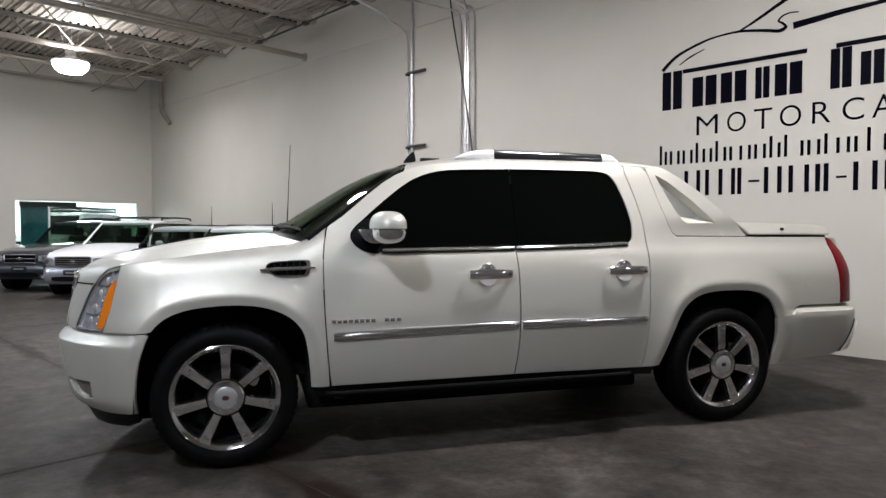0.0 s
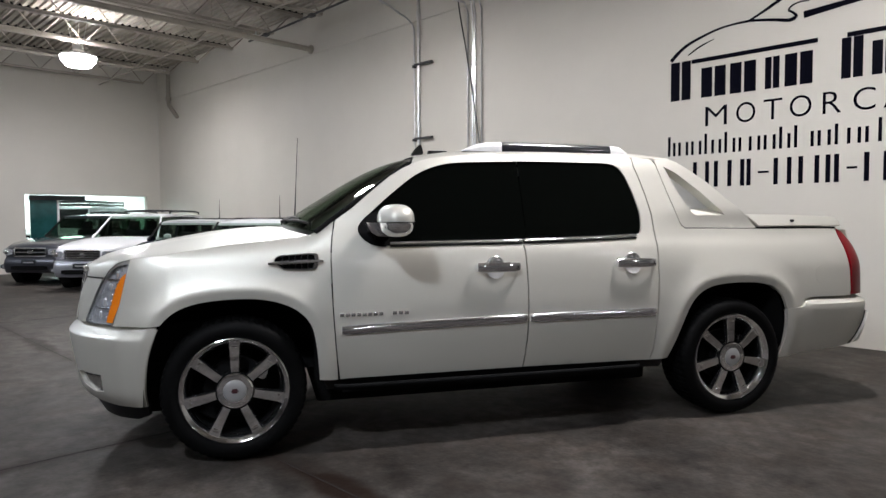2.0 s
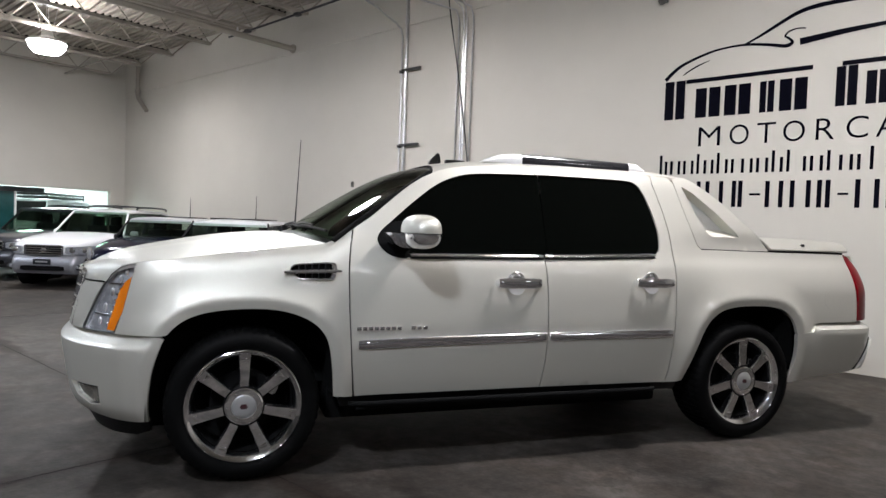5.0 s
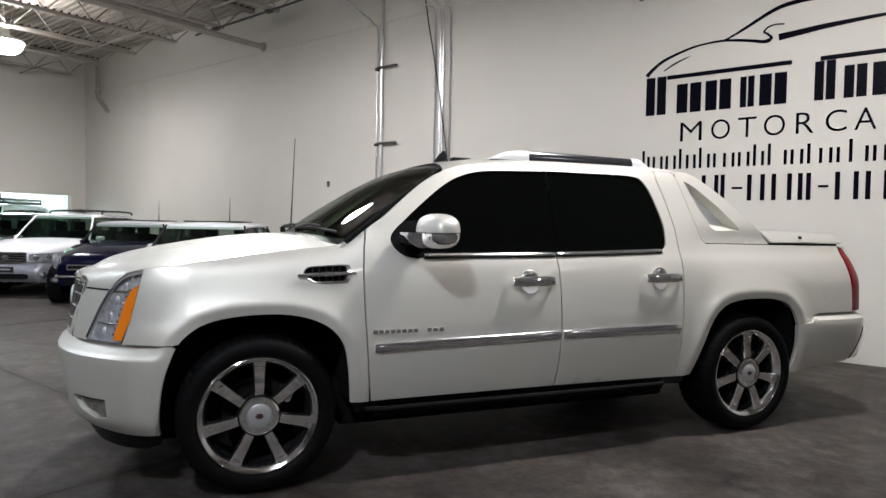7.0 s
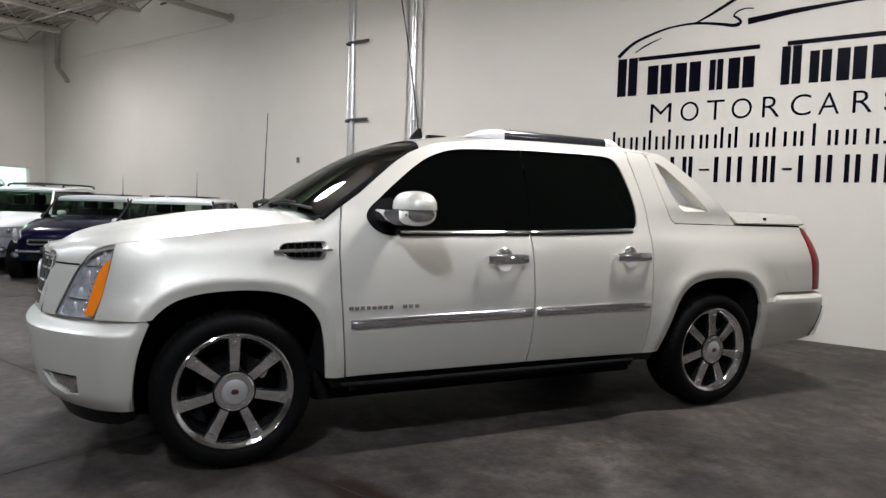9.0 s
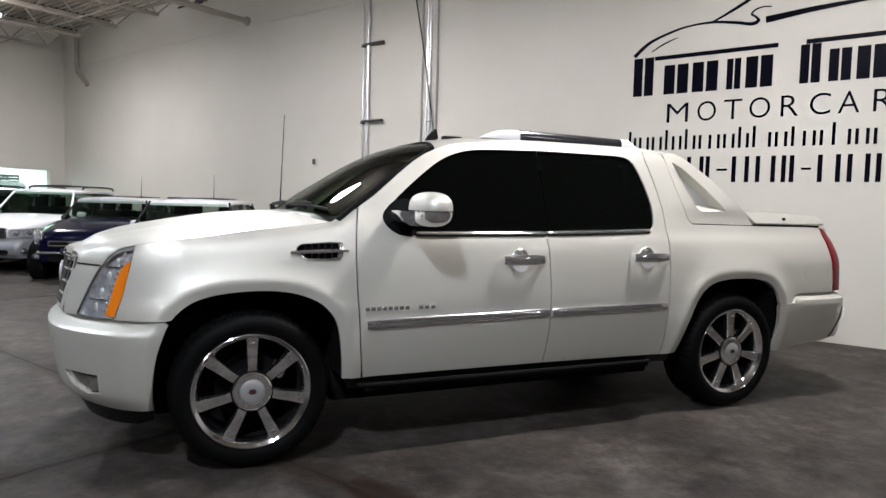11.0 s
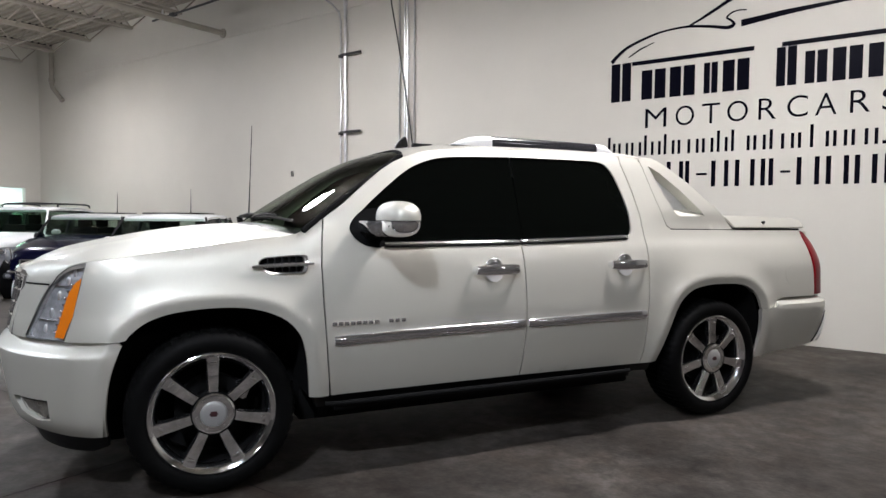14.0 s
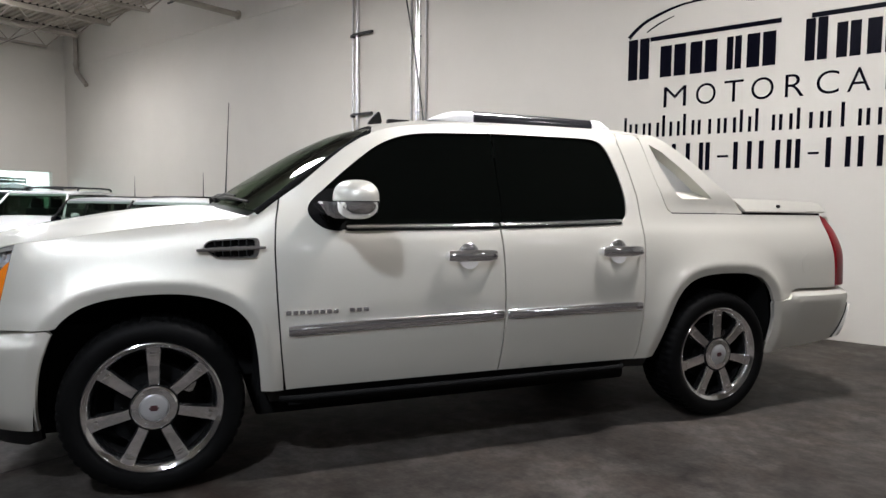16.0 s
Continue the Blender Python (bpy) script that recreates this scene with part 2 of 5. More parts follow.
def lathe(profile, seg=48, wobble=None):
    """Turned round the y axis: profile of (radius, y). wobble: per profile point, how much every second piece sinks."""
    bm = bmesh.new()
    rings = []
    for j, (r, y) in enumerate(profile):
        ring = []
        for k in range(seg):
            rr = r - (wobble[j] if wobble and k % 4 == 3 else 0)
            ring.append(bm.verts.new((rr * math.sin(k * math.tau / seg), y, rr * math.cos(k * math.tau / seg))))
        rings.append(ring)
    for a, b in zip(rings, rings[1:]):
        for k in range(seg):
            bm.faces.new((a[k], b[k], b[(k + 1) % seg], a[(k + 1) % seg]))
    return bm


def sheet(fn, nu, nv, thick=0.0, down=(0, 0, -1)):
    """A grid surface of fn(s, t), both 0 to 1, with a turned-in rim."""
    bm = bmesh.new()
    g = [[bm.verts.new(fn(i / nu, j / nv)) for j in range(nv + 1)] for i in range(nu + 1)]
    for i in range(nu):
        for j in range(nv):
            bm.faces.new((g[i][j], g[i + 1][j], g[i + 1][j + 1], g[i][j + 1]))
    if thick:
        rim = [e for e in bm.edges if e.is_boundary]
        ret = bmesh.ops.extrude_edge_only(bm, edges=rim)
        for v in ret["geom"]:
            if isinstance(v, bmesh.types.BMVert):
                v.co += Vector(down) * thick
    return bm


class Curve:
    """A smooth line through (x, y) knots that does not overshoot."""

    def __init__(self, *knots):
        self.x, self.y = (np.array(c, float) for c in zip(*knots))
        h, d = np.diff(self.x), np.diff(self.y) / np.diff(self.x)
        m = np.zeros(len(self.x))
        m[0], m[-1] = d[0], d[-1]
        for i in range(1, len(d)):
            if d[i - 1] * d[i] > 0:
                w1, w2 = 2 * h[i] + h[i - 1], h[i] + 2 * h[i - 1]
                m[i] = (w1 + w2) / (w1 / d[i - 1] + w2 / d[i])
        self.m = m

    def __call__(self, v):
        v = min(max(v, self.x[0]), self.x[-1])
        i = min(max(int(np.searchsorted(self.x, v)) - 1, 0), len(self.x) - 2)
        h = self.x[i + 1] - self.x[i]
        s = (v - self.x[i]) / h
        return float((1 + 2 * s) * (1 - s) ** 2 * self.y[i] + s * (1 - s) ** 2 * h * self.m[i] + s * s * (3 - 2 * s) * self.y[i + 1] + s * s * (s - 1) * h * self.m[i + 1])


def soft(v):
    v = min(max(v, 0.0), 1.0)
    return v * v * (3 - 2 * v)


def spline(pts, per=8, closed=False):
    """A rounded line through points."""
    n = len(pts)
    out = []
    for i in range(n if closed else n - 1):
        p = [np.array(pts[(i + k) % n] if closed else pts[min(max(i + k, 0), n - 1)], float) for k in (-1, 0, 1, 2)]
        for k in range(per):
            s = k / per
            out.append(tuple(0.5 * (2 * p[1] + (p[2] - p[0]) * s + (2 * p[0] - 5 * p[1] + 4 * p[2] - p[3]) * s * s + (3 * p[1] - p[0] - 3 * p[2] + p[3]) * s**3)))
    if not closed:
        out.append(tuple(pts[-1]))
    return out


def inside(p, poly):
    x, y = p
    hit = False
    for (x1, y1), (x2, y2) in zip(poly, poly[1:] + poly[:1]):
        if (y1 > y) != (y2 > y) and x < (x2 - x1) * (y - y1) / (y2 - y1) + x1:
            hit = not hit
    return hit


def far_from(p, a, b):
    """Distances from p to the segments a-b (arrays)."""
    d = b - a
    k = np.clip(((p - a) * d).sum(1) / np.maximum((d * d).sum(1), 1e-12), 0, 1)
    return np.sqrt((((a + k[:, None] * d) - p) ** 2).sum(1)).min()


def dense(poly, step):
    out = []
    for a, b in zip(poly, poly[1:] + poly[:1]):
        n = max(1, math.ceil(math.dist(a, b) / step))
        out += [(a[0] + (b[0] - a[0]) * k / n, a[1] + (b[1] - a[1]) * k / n) for k in range(n)]
    return out


def panel(outline, surf, step=0.03, thick=0.02, holes=(), lift=0.0, rim_scale=1.0):
    """A sheet-metal panel: an outline in (u, z), filled with a fine net, laid on the surface surf(u, z, depth), with turned-in edges."""
    loops = [dense(list(outline), step)] + [dense(list(h), step) for h in holes]
    verts, edges = [], []
    for lp in loops:
        n0 = len(verts)
        verts += lp
        edges += [(n0 + i, n0 + (i + 1) % len(lp)) for i in range(len(lp))]
    a = np.array([verts[i] for i, _ in edges])
    b = np.array([verts[j] for _, j in edges])
    us, zs = [p[0] for p in loops[0]], [p[1] for p in loops[0]]
    z, row = min(zs) + step / 2, 0
    while z < max(zs):
        u = min(us) + (step / 2 if row % 2 else step)
        while u < max(us):
            p = (u, z)
            if inside(p, loops[0]) and not any(inside(p, h) for h in loops[1:]) and far_from(np.array(p), a, b) > 0.45 * step:
                verts.append(p)
            u += step
        z += step * 0.87
        row += 1
    vs, _, fs, *_ = delaunay_2d_cdt([Vector(v) for v in verts], edges, [], 0, 1e-6)
    bm = bmesh.new()
    bv = [bm.verts.new(surf(v[0], v[1], -lift)) for v in vs]
    where = {bv[i]: (vs[i][0], vs[i][1]) for i in range(len(vs))}
    for f in fs:
        c = (sum(vs[i][0] for i in f) / 3, sum(vs[i][1] for i in f) / 3)
        if inside(c, loops[0]) and not any(inside(c, h) for h in loops[1:]):
            bm.faces.new([bv[i] for i in f])
    loose = [v for v in bm.verts if not v.link_faces]
    bmesh.ops.delete(bm, geom=loose, context="VERTS")
    if thick:
        rim = [e for e in bm.edges if e.is_boundary]
        inner = {}
        cu, cz = sum(us) / len(us), sum(zs) / len(zs)
        for e in rim:
            for v in e.verts:
                if v not in inner:
                    u, z = where[v]
                    inner[v] = bm.verts.new(surf(cu + (u - cu) * rim_scale, cz + (z - cz) * rim_scale, thick - lift))
        for e in rim:
            v1, v2 = e.verts
            bm.faces.new((v1, v2, inner[v2], inner[v1]))
    return bm


def strip(pts, widths, proud):
    """A flat stroke in (x, z) of varying width, as a thin plate."""
    bm = bmesh.new()
    rows = []
    n = len(pts)
    for i, (p, w) in enumerate(zip(pts, widths)):
        a, b = np.array(pts[max(i - 1, 0)]), np.array(pts[min(i + 1, n - 1)])
        d = (b - a) / max(np.linalg.norm(b - a), 1e-9)
        q = np.array((-d[1], d[0])) * w / 2
        rows.append([bm.verts.new((p[0] + s * q[0], y, p[1] + s * q[1])) for s in (1, -1) for y in (-proud, 0)])
    for r, t in zip(rows, rows[1:]):
        bm.faces.new((r[0], t[0], t[2], r[2]))
        bm.faces.new((r[0], r[1], t[1], t[0]))
        bm.faces.new((r[2], t[2], t[3], r[3]))
    for r in (rows[0], rows[-1]):
        bm.faces.new((r[0], r[2], r[3], r[1]))
    return bm


# ---------------------------------------------------------------- the hall
X0, X1, Y0, TOP = -16.0, 15.0, -26.0, 5.78


def structure(name, bm, material, label, category):
    return tagged(part(name, bm, material, smooth=0), label, category, kind="structure")


floor = structure("floor", merge(box((X0, Y0, -0.2), (X1, 0.0, 0.0)), box((X0 - 9.2, -8.2, -0.2), (X0, 5.0, 0.0))), FLOOR, "worn grey concrete slab floor with stains and scuffs", "floor")
for k, (lo, hi) in enumerate([((X0, -6.034, 0.0), (X1, -6.026, 0.0015)), ((-0.254, Y0, 0.0), (-0.246, -6.034, 0.0015)), ((-0.254, -6.026, 0.0), (-0.246, 0, 0.0015)), ((-6.5, -6.026, 0.0), (-6.492, 0, 0.0015))]):
    part("floor_joint", box(lo, hi), JOINT, floor, "dark saw-cut joint in the concrete", smooth=0)
wall_side = structure("wall_side", box((X0, 0.0, 0.0), (X1, 0.25, 4.83)), WALL, "tall cream painted wall with a company sign", "wall")
structure("wall_side_upper", box((X0, -0.018, 4.83), (X1, 0.25, TOP)), WALL, "cream painted upper band of the wall under the roof", "wall")
OPEN_Y0, OPEN_Y1, OPEN_Z = -3.5, -0.38, 2.07
structure("wall_back", merge(box((X0 - 0.2, Y0, 0), (X0, OPEN_Y0, TOP)), box((X0 - 0.2, OPEN_Y0, OPEN_Z), (X0, OPEN_Y1, TOP)), box((X0 - 0.2, OPEN_Y1, 0), (X0, 0.25, TOP))), WALL, "cream painted end wall with a wide opening", "wall")
# walls out of view; their grey is kept dark to lower bounced light
structure("wall_front", box((X1, Y0, 0), (X1 + 0.2, 0.25, TOP)), DIMWALL, "unseen end wall, darkened to cut bounce light", "wall")
structure("wall_far_side", box((X0 - 0.2, Y0 - 0.2, 0), (X1 + 0.2, Y0, TOP)), DIMWALL, "unseen long wall, darkened to cut bounce light", "wall")
# the bright bay beyond the opening
structure("wall_bay_back", box((X0 - 9.2, -8.0, 0), (X0 - 9.0, 5.0, 3.0)), WHITEWALL, "bright white wall of the next bay", "wall")
structure("wall_bay_side", box((X0 - 9.0, 4.75, 0), (X0 - 0.2, 5.0, 3.0)), WHITEWALL, "bright white side wall of the next bay", "wall")
structure("wall_bay_near", box((X0 - 9.0, -8.2, 0), (X0 - 0.2, -8.0, 3.0)), WHITEWALL, "bright white side wall of the next bay", "wall")
structure("wall_bay_front", merge(box((X0 - 0.2, 0.25, 0), (X0, 5.0, 3.1))), WHITEWALL, "white front wall of the next bay", "wall")
structure("ceiling_bay", box((X0 - 9.2, -8.2, 3.0), (X0 - 0.2, 5.0, 3.1)), WHITEWALL, "white ceiling of the next bay", "ceiling")
# two glowing panels added out of view to brighten the bay
for py in (0.2, -4.6):
    bl = thing("bay_fill_panel", pose(X0 - 6.3, py, 2.97), "added cool white ceiling panel, out of view, lighting the next bay", "ceiling light", "bay light panels")
    part("frame", box((-1.35, -1.35, -0.03), (1.35, 1.35, 0.03)), LAMPSKIN, bl)
    part("diffuser", box((-1.3, -1.3, -0.04), (1.3, 1.3, -0.034)), COOL, bl)
gd = thing("glazed_door", pose(X0 - 0.42, -2.80, 0), "dark teal glazed double door with a dark header", "door")
part("pane", box((0, -0.50, 0.05), (0.03, 0.15, 1.93)), TEAL, gd, "dark teal glass pane")
part("header", box((-0.02, -0.52, 1.93), (0.06, 0.86, 2.06)), DARKFRAME, gd, "dark header rail")
part("post", box((-0.02, 0.15, 0), (0.05, 0.20, 1.93)), LAMPSKIN, gd)


def roof_deck():
    """Ribbed steel roof deck, ribs along x."""
    bm = bmesh.new()
    pitch, y, prev = 0.152, Y0, None
    prof = ((0.0, 0.0), (0.075, 0.0), (0.09, 0.04), (0.137, 0.04))
    while y < 0:
        for dy, dz in prof:
            v = (bm.verts.new((X0, min(y + dy, 0.0), TOP - 0.06 + dz)), bm.verts.new((X1, min(y + dy, 0.0), TOP - 0.06 + dz)))
            if prev:
                bm.faces.new((prev[0], prev[1], v[1], v[0]))
            prev = v
        y += pitch
    return merge(bm, box((X0 - 0.2, Y0 - 0.2, TOP), (X1 + 0.2, 0.25, TOP + 0.1)))


structure("ceiling", roof_deck(), DECK, "ribbed steel roof deck, painted off-white", "ceiling")


def joist():
    """An open-web bar joist along y."""
    ob = thing("bar_joist", pose(0, 0, 0), "off-white painted open-web steel roof joist", "roof joist", "roof joists")
    ob["kind"] = "structure"
    zt, zb, end, end2 = TOP - 0.07, 5.17, -0.02, -0.72
    part("top_chord", merge(box((-0.055, Y0, zt - 0.06), (-0.012, end, zt)), box((0.012, Y0, zt - 0.06), (0.055, end, zt))), STEEL, ob)
    part("bottom_chord", merge(box((-0.055, Y0, zb), (-0.012, end2, zb + 0.055)), box((0.012, Y0, zb), (0.055, end2, zb + 0.055))), STEEL, ob)
    # black strip stands in for the dark shade in flutes over the joist
    part("flute_shade_strip", box((-0.058, Y0, zt + 0.004), (0.058, end, zt + 0.064)), MATT, ob, "black strip standing in for the shade in the deck flutes")
    web, y, up = [], end2 - 0.02, False
    web.append(tube([(0, end - 0.25, zt - 0.03), (0, y, zb + 0.03)], 0.014, 6))
    while y - 0.42 > Y0:
        a, b = (zb + 0.03, zt - 0.03) if not up else (zt - 0.03, zb + 0.03)
        web.append(tube([(0, y, a), (0, y - 0.42, b)], 0.014, 6))
        y, up = y - 0.42, not up
    part("web", merge(*web), STEEL, ob, "zigzag round bar web")
    return ob


JX = [-6.55 + 1.73 * k for k in range(-5, 12)]
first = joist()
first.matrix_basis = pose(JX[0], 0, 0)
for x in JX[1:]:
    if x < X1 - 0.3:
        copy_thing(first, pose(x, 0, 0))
for y, z in ((-1.62, 5.15), (-1.62, TOP - 0.16), (-5.6, 5.15), (-5.6, TOP - 0.16), (-10, 5.15)):
    tagged(part("bridging_rod", tube([(X0, y, z), (X1, y, z)], 0.016, 6), STEEL), "off-white steel bridging rod across the joists", "bridging rod", kind="structure")
sp = thing("sprinkler_pipe", pose(-7.93, 0, 4.93), "thick off-white painted sprinkler pipe under the roof", "pipe")
part("pipe", tube([(0, Y0, 0), (0, -0.02, 0)], 0.055, 14), STEEL, sp)
part("flange", tube([(0, -0.05, 0), (0, -0.01, 0)], 0.09, 14), STEEL, sp)
for y in (-2.2, -5.2, -8.2, -11.2):
    part("hanger", tube([(0, y, 0.0), (0, y, 0.78)], 0.008, 6), STEEL, sp)
    part("sprinkler_head", tube([(0, y + 0.9, 0.05), (0, y + 0.9, 0.13)], [0.025, 0.012], 8), GALV, sp)

dark_run = thing("conduit_run", pose(0, 0, 5.145), "dark conduit hung under the joists near the wall", "conduit")
part("conduit", tube([(-9.0, -0.86, 0), (-6.9, -0.92, 0), (-4.9, -1.0, 0)], 0.02, 8), STRUT, dark_run)
for x in (-8.28, -6.55, -5.0):
    part("clamp", box((x - 0.07, -0.97 - 0.03 * (x + 6.5), -0.03), (x + 0.07, -0.88 - 0.03 * (x + 6.5), 0.025), 0.006), STRUT, dark_run)

# downpipe in the corner
dp = thing("drain_pipe", pose(-14.95, -0.13, 0), "off-white painted drain pipe stub with an elbow", "pipe")
part("pipe", tube([(0, 0, 5.6), (0, 0, 4.72), (0.03, 0.0, 4.62), (0.42, 0.06, 4.26)], 0.058, 12), STEEL, dp)
part("collar", tube([(0, 0, 4.76), (0, 0, 4.86)], 0.075, 12), STEEL, dp)


def high_bay(x, y, gain, tint):
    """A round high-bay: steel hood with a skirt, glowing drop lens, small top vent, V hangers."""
    ob = thing("high_bay_light", pose(x, y, 4.84), "glowing white high-bay light with a steel hood, in rows with added unseen fill lamps", "ceiling light", "high-bay lights")
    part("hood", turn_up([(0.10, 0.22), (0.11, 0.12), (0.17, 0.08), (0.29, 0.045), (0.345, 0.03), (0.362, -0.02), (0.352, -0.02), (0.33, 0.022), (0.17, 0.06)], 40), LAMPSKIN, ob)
    part("diffuser", turn_up([(0.235, -0.205), (0.15, -0.212), (0.0, -0.214)], 32), lamp_glow("lamp_lens", 1.3, gain, tint), ob, "glowing white flat lens")
    part("lens_side", turn_up([(0.335, -0.005), (0.34, -0.06), (0.325, -0.11), (0.238, -0.207)], 32), lamp_glow("lamp_lens_side", 0.22, gain, tint), ob, "glowing white side of the drop lens")
    part("uplight", turn_up([(0.0, 0.226), (0.085, 0.223), (0.095, 0.218)], 24), lamp_glow("lamp_top_vent", 2.4, gain, tint), ob, "small glowing top vent")
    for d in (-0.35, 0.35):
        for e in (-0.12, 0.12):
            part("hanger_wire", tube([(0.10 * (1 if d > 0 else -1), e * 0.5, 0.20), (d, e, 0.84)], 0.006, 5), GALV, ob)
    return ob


def turn_up(profile, seg):
    """Turned round the z axis."""
    bm = lathe(profile, seg)
    bmesh.ops.rotate(bm, verts=bm.verts, cent=(0, 0, 0), matrix=Matrix.Rotation(math.pi / 2, 3, "X"))
    return bm


# ten lamps: one seen, three inferred, six added unseen as fill light
for x, y, gain, tint in LAMPS:
    high_bay(x, y, gain, tint)

# conduits on the wall
c1 = thing("wall_conduit", pose(-4.62, 0, 0), "two galvanised pipes fixed upright on the wall", "conduit")
part("conduit", tube([(0.02, -0.045, 0.4), (0.02, -0.045, 5.6)], 0.029, 14), GALV, c1, "thick galvanised pipe")
part("coupling", tube([(0.02, -0.045, 4.86), (0.02, -0.045, 4.98)], 0.038, 14), GALV, c1)
part("conduit", tube([(-0.10, -0.035, 0.4), (-0.10, -0.035, 4.66), (-0.112, -0.07, 4.78), (-0.13, -0.20, 4.87), (-0.10, -0.40, 4.90), (0.07, -0.75, 4.91), (0.17, -1.1, 4.92), (0.55, -2.6, 4.95), (0.6, -2.9, 5.3)], 0.016, 10), GALV, c1, "bent galvanised conduit")
for z in (2.78, 4.06):
    part("arm", box((-0.06, -0.085, z - 0.019), (0.38, -0.045, z + 0.019), 0.004), STRUT, c1, "short dark strut arm")
    part("clamp", box((-0.125, -0.07, z - 0.04), (-0.075, -0.002, z + 0.01), 0.004), STRUT, c1)
c2 = thing("conduit_bundle", pose(-3.30, 0, 0), "bundle of thin galvanised conduits running up the wall", "conduit")
for dx, bend in ((-0.14, -0.5), (-0.035, 0.0), (0.015, 0.25), (0.155, -0.3)):
    part("conduit", tube([(dx, -0.03, 0.9), (dx, -0.03, 4.70), (dx + 0.05 * bend, -0.08, 4.86), (dx + bend, -0.5, 5.02), (dx + 2 * bend, -1.3, 5.06)], 0.0135, 10), GALV, c2)
for z in (1.6, 2.72, 3.85):
    part("strap", box((-0.06, -0.046, z - 0.012), (0.045, -0.002, z + 0.012), 0.003), GALV, c2)
cable = thing("hanging_cable", pose(0, 0, 0), "loose black cable hanging down the wall", "cable")
part("cable", tube(spline([(-3.62, -0.12, 5.2), (-3.55, -0.10, 4.7), (-3.42, -0.07, 4.0), (-3.30, -0.05, 3.3), (-3.20, -0.04, 2.7), (-3.12, -0.04, 2.1), (-3.08, -0.04, 1.4)]), 0.011, 8), CABLE, cable)
outlet = thing("wall_outlet", pose(-5.955, 0, 2.13), "small grey switch box on the wall", "switch")
part("box", box((-0.022, -0.035, -0.05), (0.022, -0.001, 0.05), 0.004), GREYTRIM, outlet)
part("rocker", box((-0.010, -0.040, 0.006), (0.010, -0.0355, 0.034), 0.002), BLACK, outlet)
sensor = thing("wall_sensor", pose(-0.03, 0, 4.36), "small grey sensor head high on the wall", "sensor")
part("base", box((-0.05, -0.03, -0.05), (0.05, -0.001, 0.05), 0.006), GREYTRIM, sensor)
part("head", tube([(0, -0.03, 0), (0, -0.09, -0.04)], [0.035, 0.05], 12), GREYTRIM, sensor)


# ---------------------------------------------------------------- wall sign
sign = thing("wall_sign", pose(0, -0.001, 0), "navy-black vinyl company sign with a car outline and lettering bars", "sign")
P = 0.003
STROKES = []


def bar(name, x0, z0, x1, z1):
    part(name, box((x0, -P, z0), (x1, 0.0005, z1)), INK, sign, smooth=0)


def stroke(name, pts, w0, w1, w2, per=8):
    line = spline(pts, per)
    n = len(line) - 1
    ws = [w0 + (w1 - w0) * min(1, 2 * i / n) + (w2 - w1) * max(0, 2 * i / n - 1) for i in range(n + 1)]
    STROKES.append(name)
    part(name, strip(line, ws, P + 0.0006 * len(STROKES)), INK, sign, smooth=0)


stroke("outline_stroke", [(0.03, 3.335), (0.12, 3.42), (0.26, 3.51), (0.53, 3.60), (0.73, 3.635), (0.98, 3.64), (1.23, 3.60), (1.40, 3.56), (1.47, 3.575)], 0.05, 0.022, 0.045)
stroke("outline_stroke", [(0.95, 3.635), (1.10, 3.70), (1.22, 3.76), (1.51, 3.905), (1.73, 3.95), (2.00, 3.955), (2.3, 3.94), (2.7, 3.88), (3.1, 3.77)], 0.02, 0.05, 0.02)
stroke("outline_stroke", [(0.25, 3.375), (0.40, 3.455), (0.57, 3.515)], 0.012, 0.02, 0.006)
stroke("outline_stroke", [(1.40, 3.56), (1.48, 3.585), (1.44, 3.64), (1.40, 3.67), (1.44, 3.715), (1.52, 3.735), (1.61, 3.725)], 0.035, 0.02, 0.012)
stroke("outline_stroke", [(1.555, 3.585), (1.80, 3.61), (2.06, 3.635), (2.56, 3.66), (2.9, 3.655)], 0.075, 0.055, 0.01)
bar("rule", 0.295, 3.262, 1.70, 3.312)
bar("rule", 1.98, 3.262, 3.45, 3.312)
# first line: one block for each heavy letter
for x0, x1, z1 in ((0.03, 0.285, 3.31), (0.42, 0.715, 3.19), (0.765, 1.06, 3.19), (1.16, 1.315, 3.19), (1.37, 1.655, 3.19), (1.93, 2.13, 3.258), (2.21, 2.42, 3.18), (2.47, 2.74, 3.18), (2.79, 3.08, 3.18), (3.12, 3.40, 3.18)):
    w = (x1 - x0) * 0.45
    bar("letter_block", x0, 2.835, x0 + w, z1)
    bar("letter_block", x1 - w, 2.835, x1, z1)


def word(text, x0, z0, height, pitch_to, weight=0.0):
    """Lettering in the built-in font, set to a height and a total width."""
    cu = bpy.data.curves.new("lettering", "FONT")
    cu.body, cu.size, cu.extrude, cu.space_character, cu.offset = text, 1.0, 0.0015, 1.0, weight
    ob = new("tmp_text", cu)
    bpy.context.view_layer.update()
    me = bpy.data.meshes.new_from_object(ob.evaluated_get(bpy.context.evaluated_depsgraph_get()))
    bpy.data.objects.remove(ob)
    xs, ys = [v.co.x for v in me.vertices], [v.co.y for v in me.vertices]
    sx, sz = (pitch_to - x0) / (max(xs) - min(xs)), height / (max(ys) - min(ys))
    for v in me.vertices:
        v.co = Vector((x0 + (v.co.x - min(xs)) * sx, -0.0015 - v.co.z, z0 + (v.co.y - min(ys)) * sz))
    me.materials.append(INK)
    return me


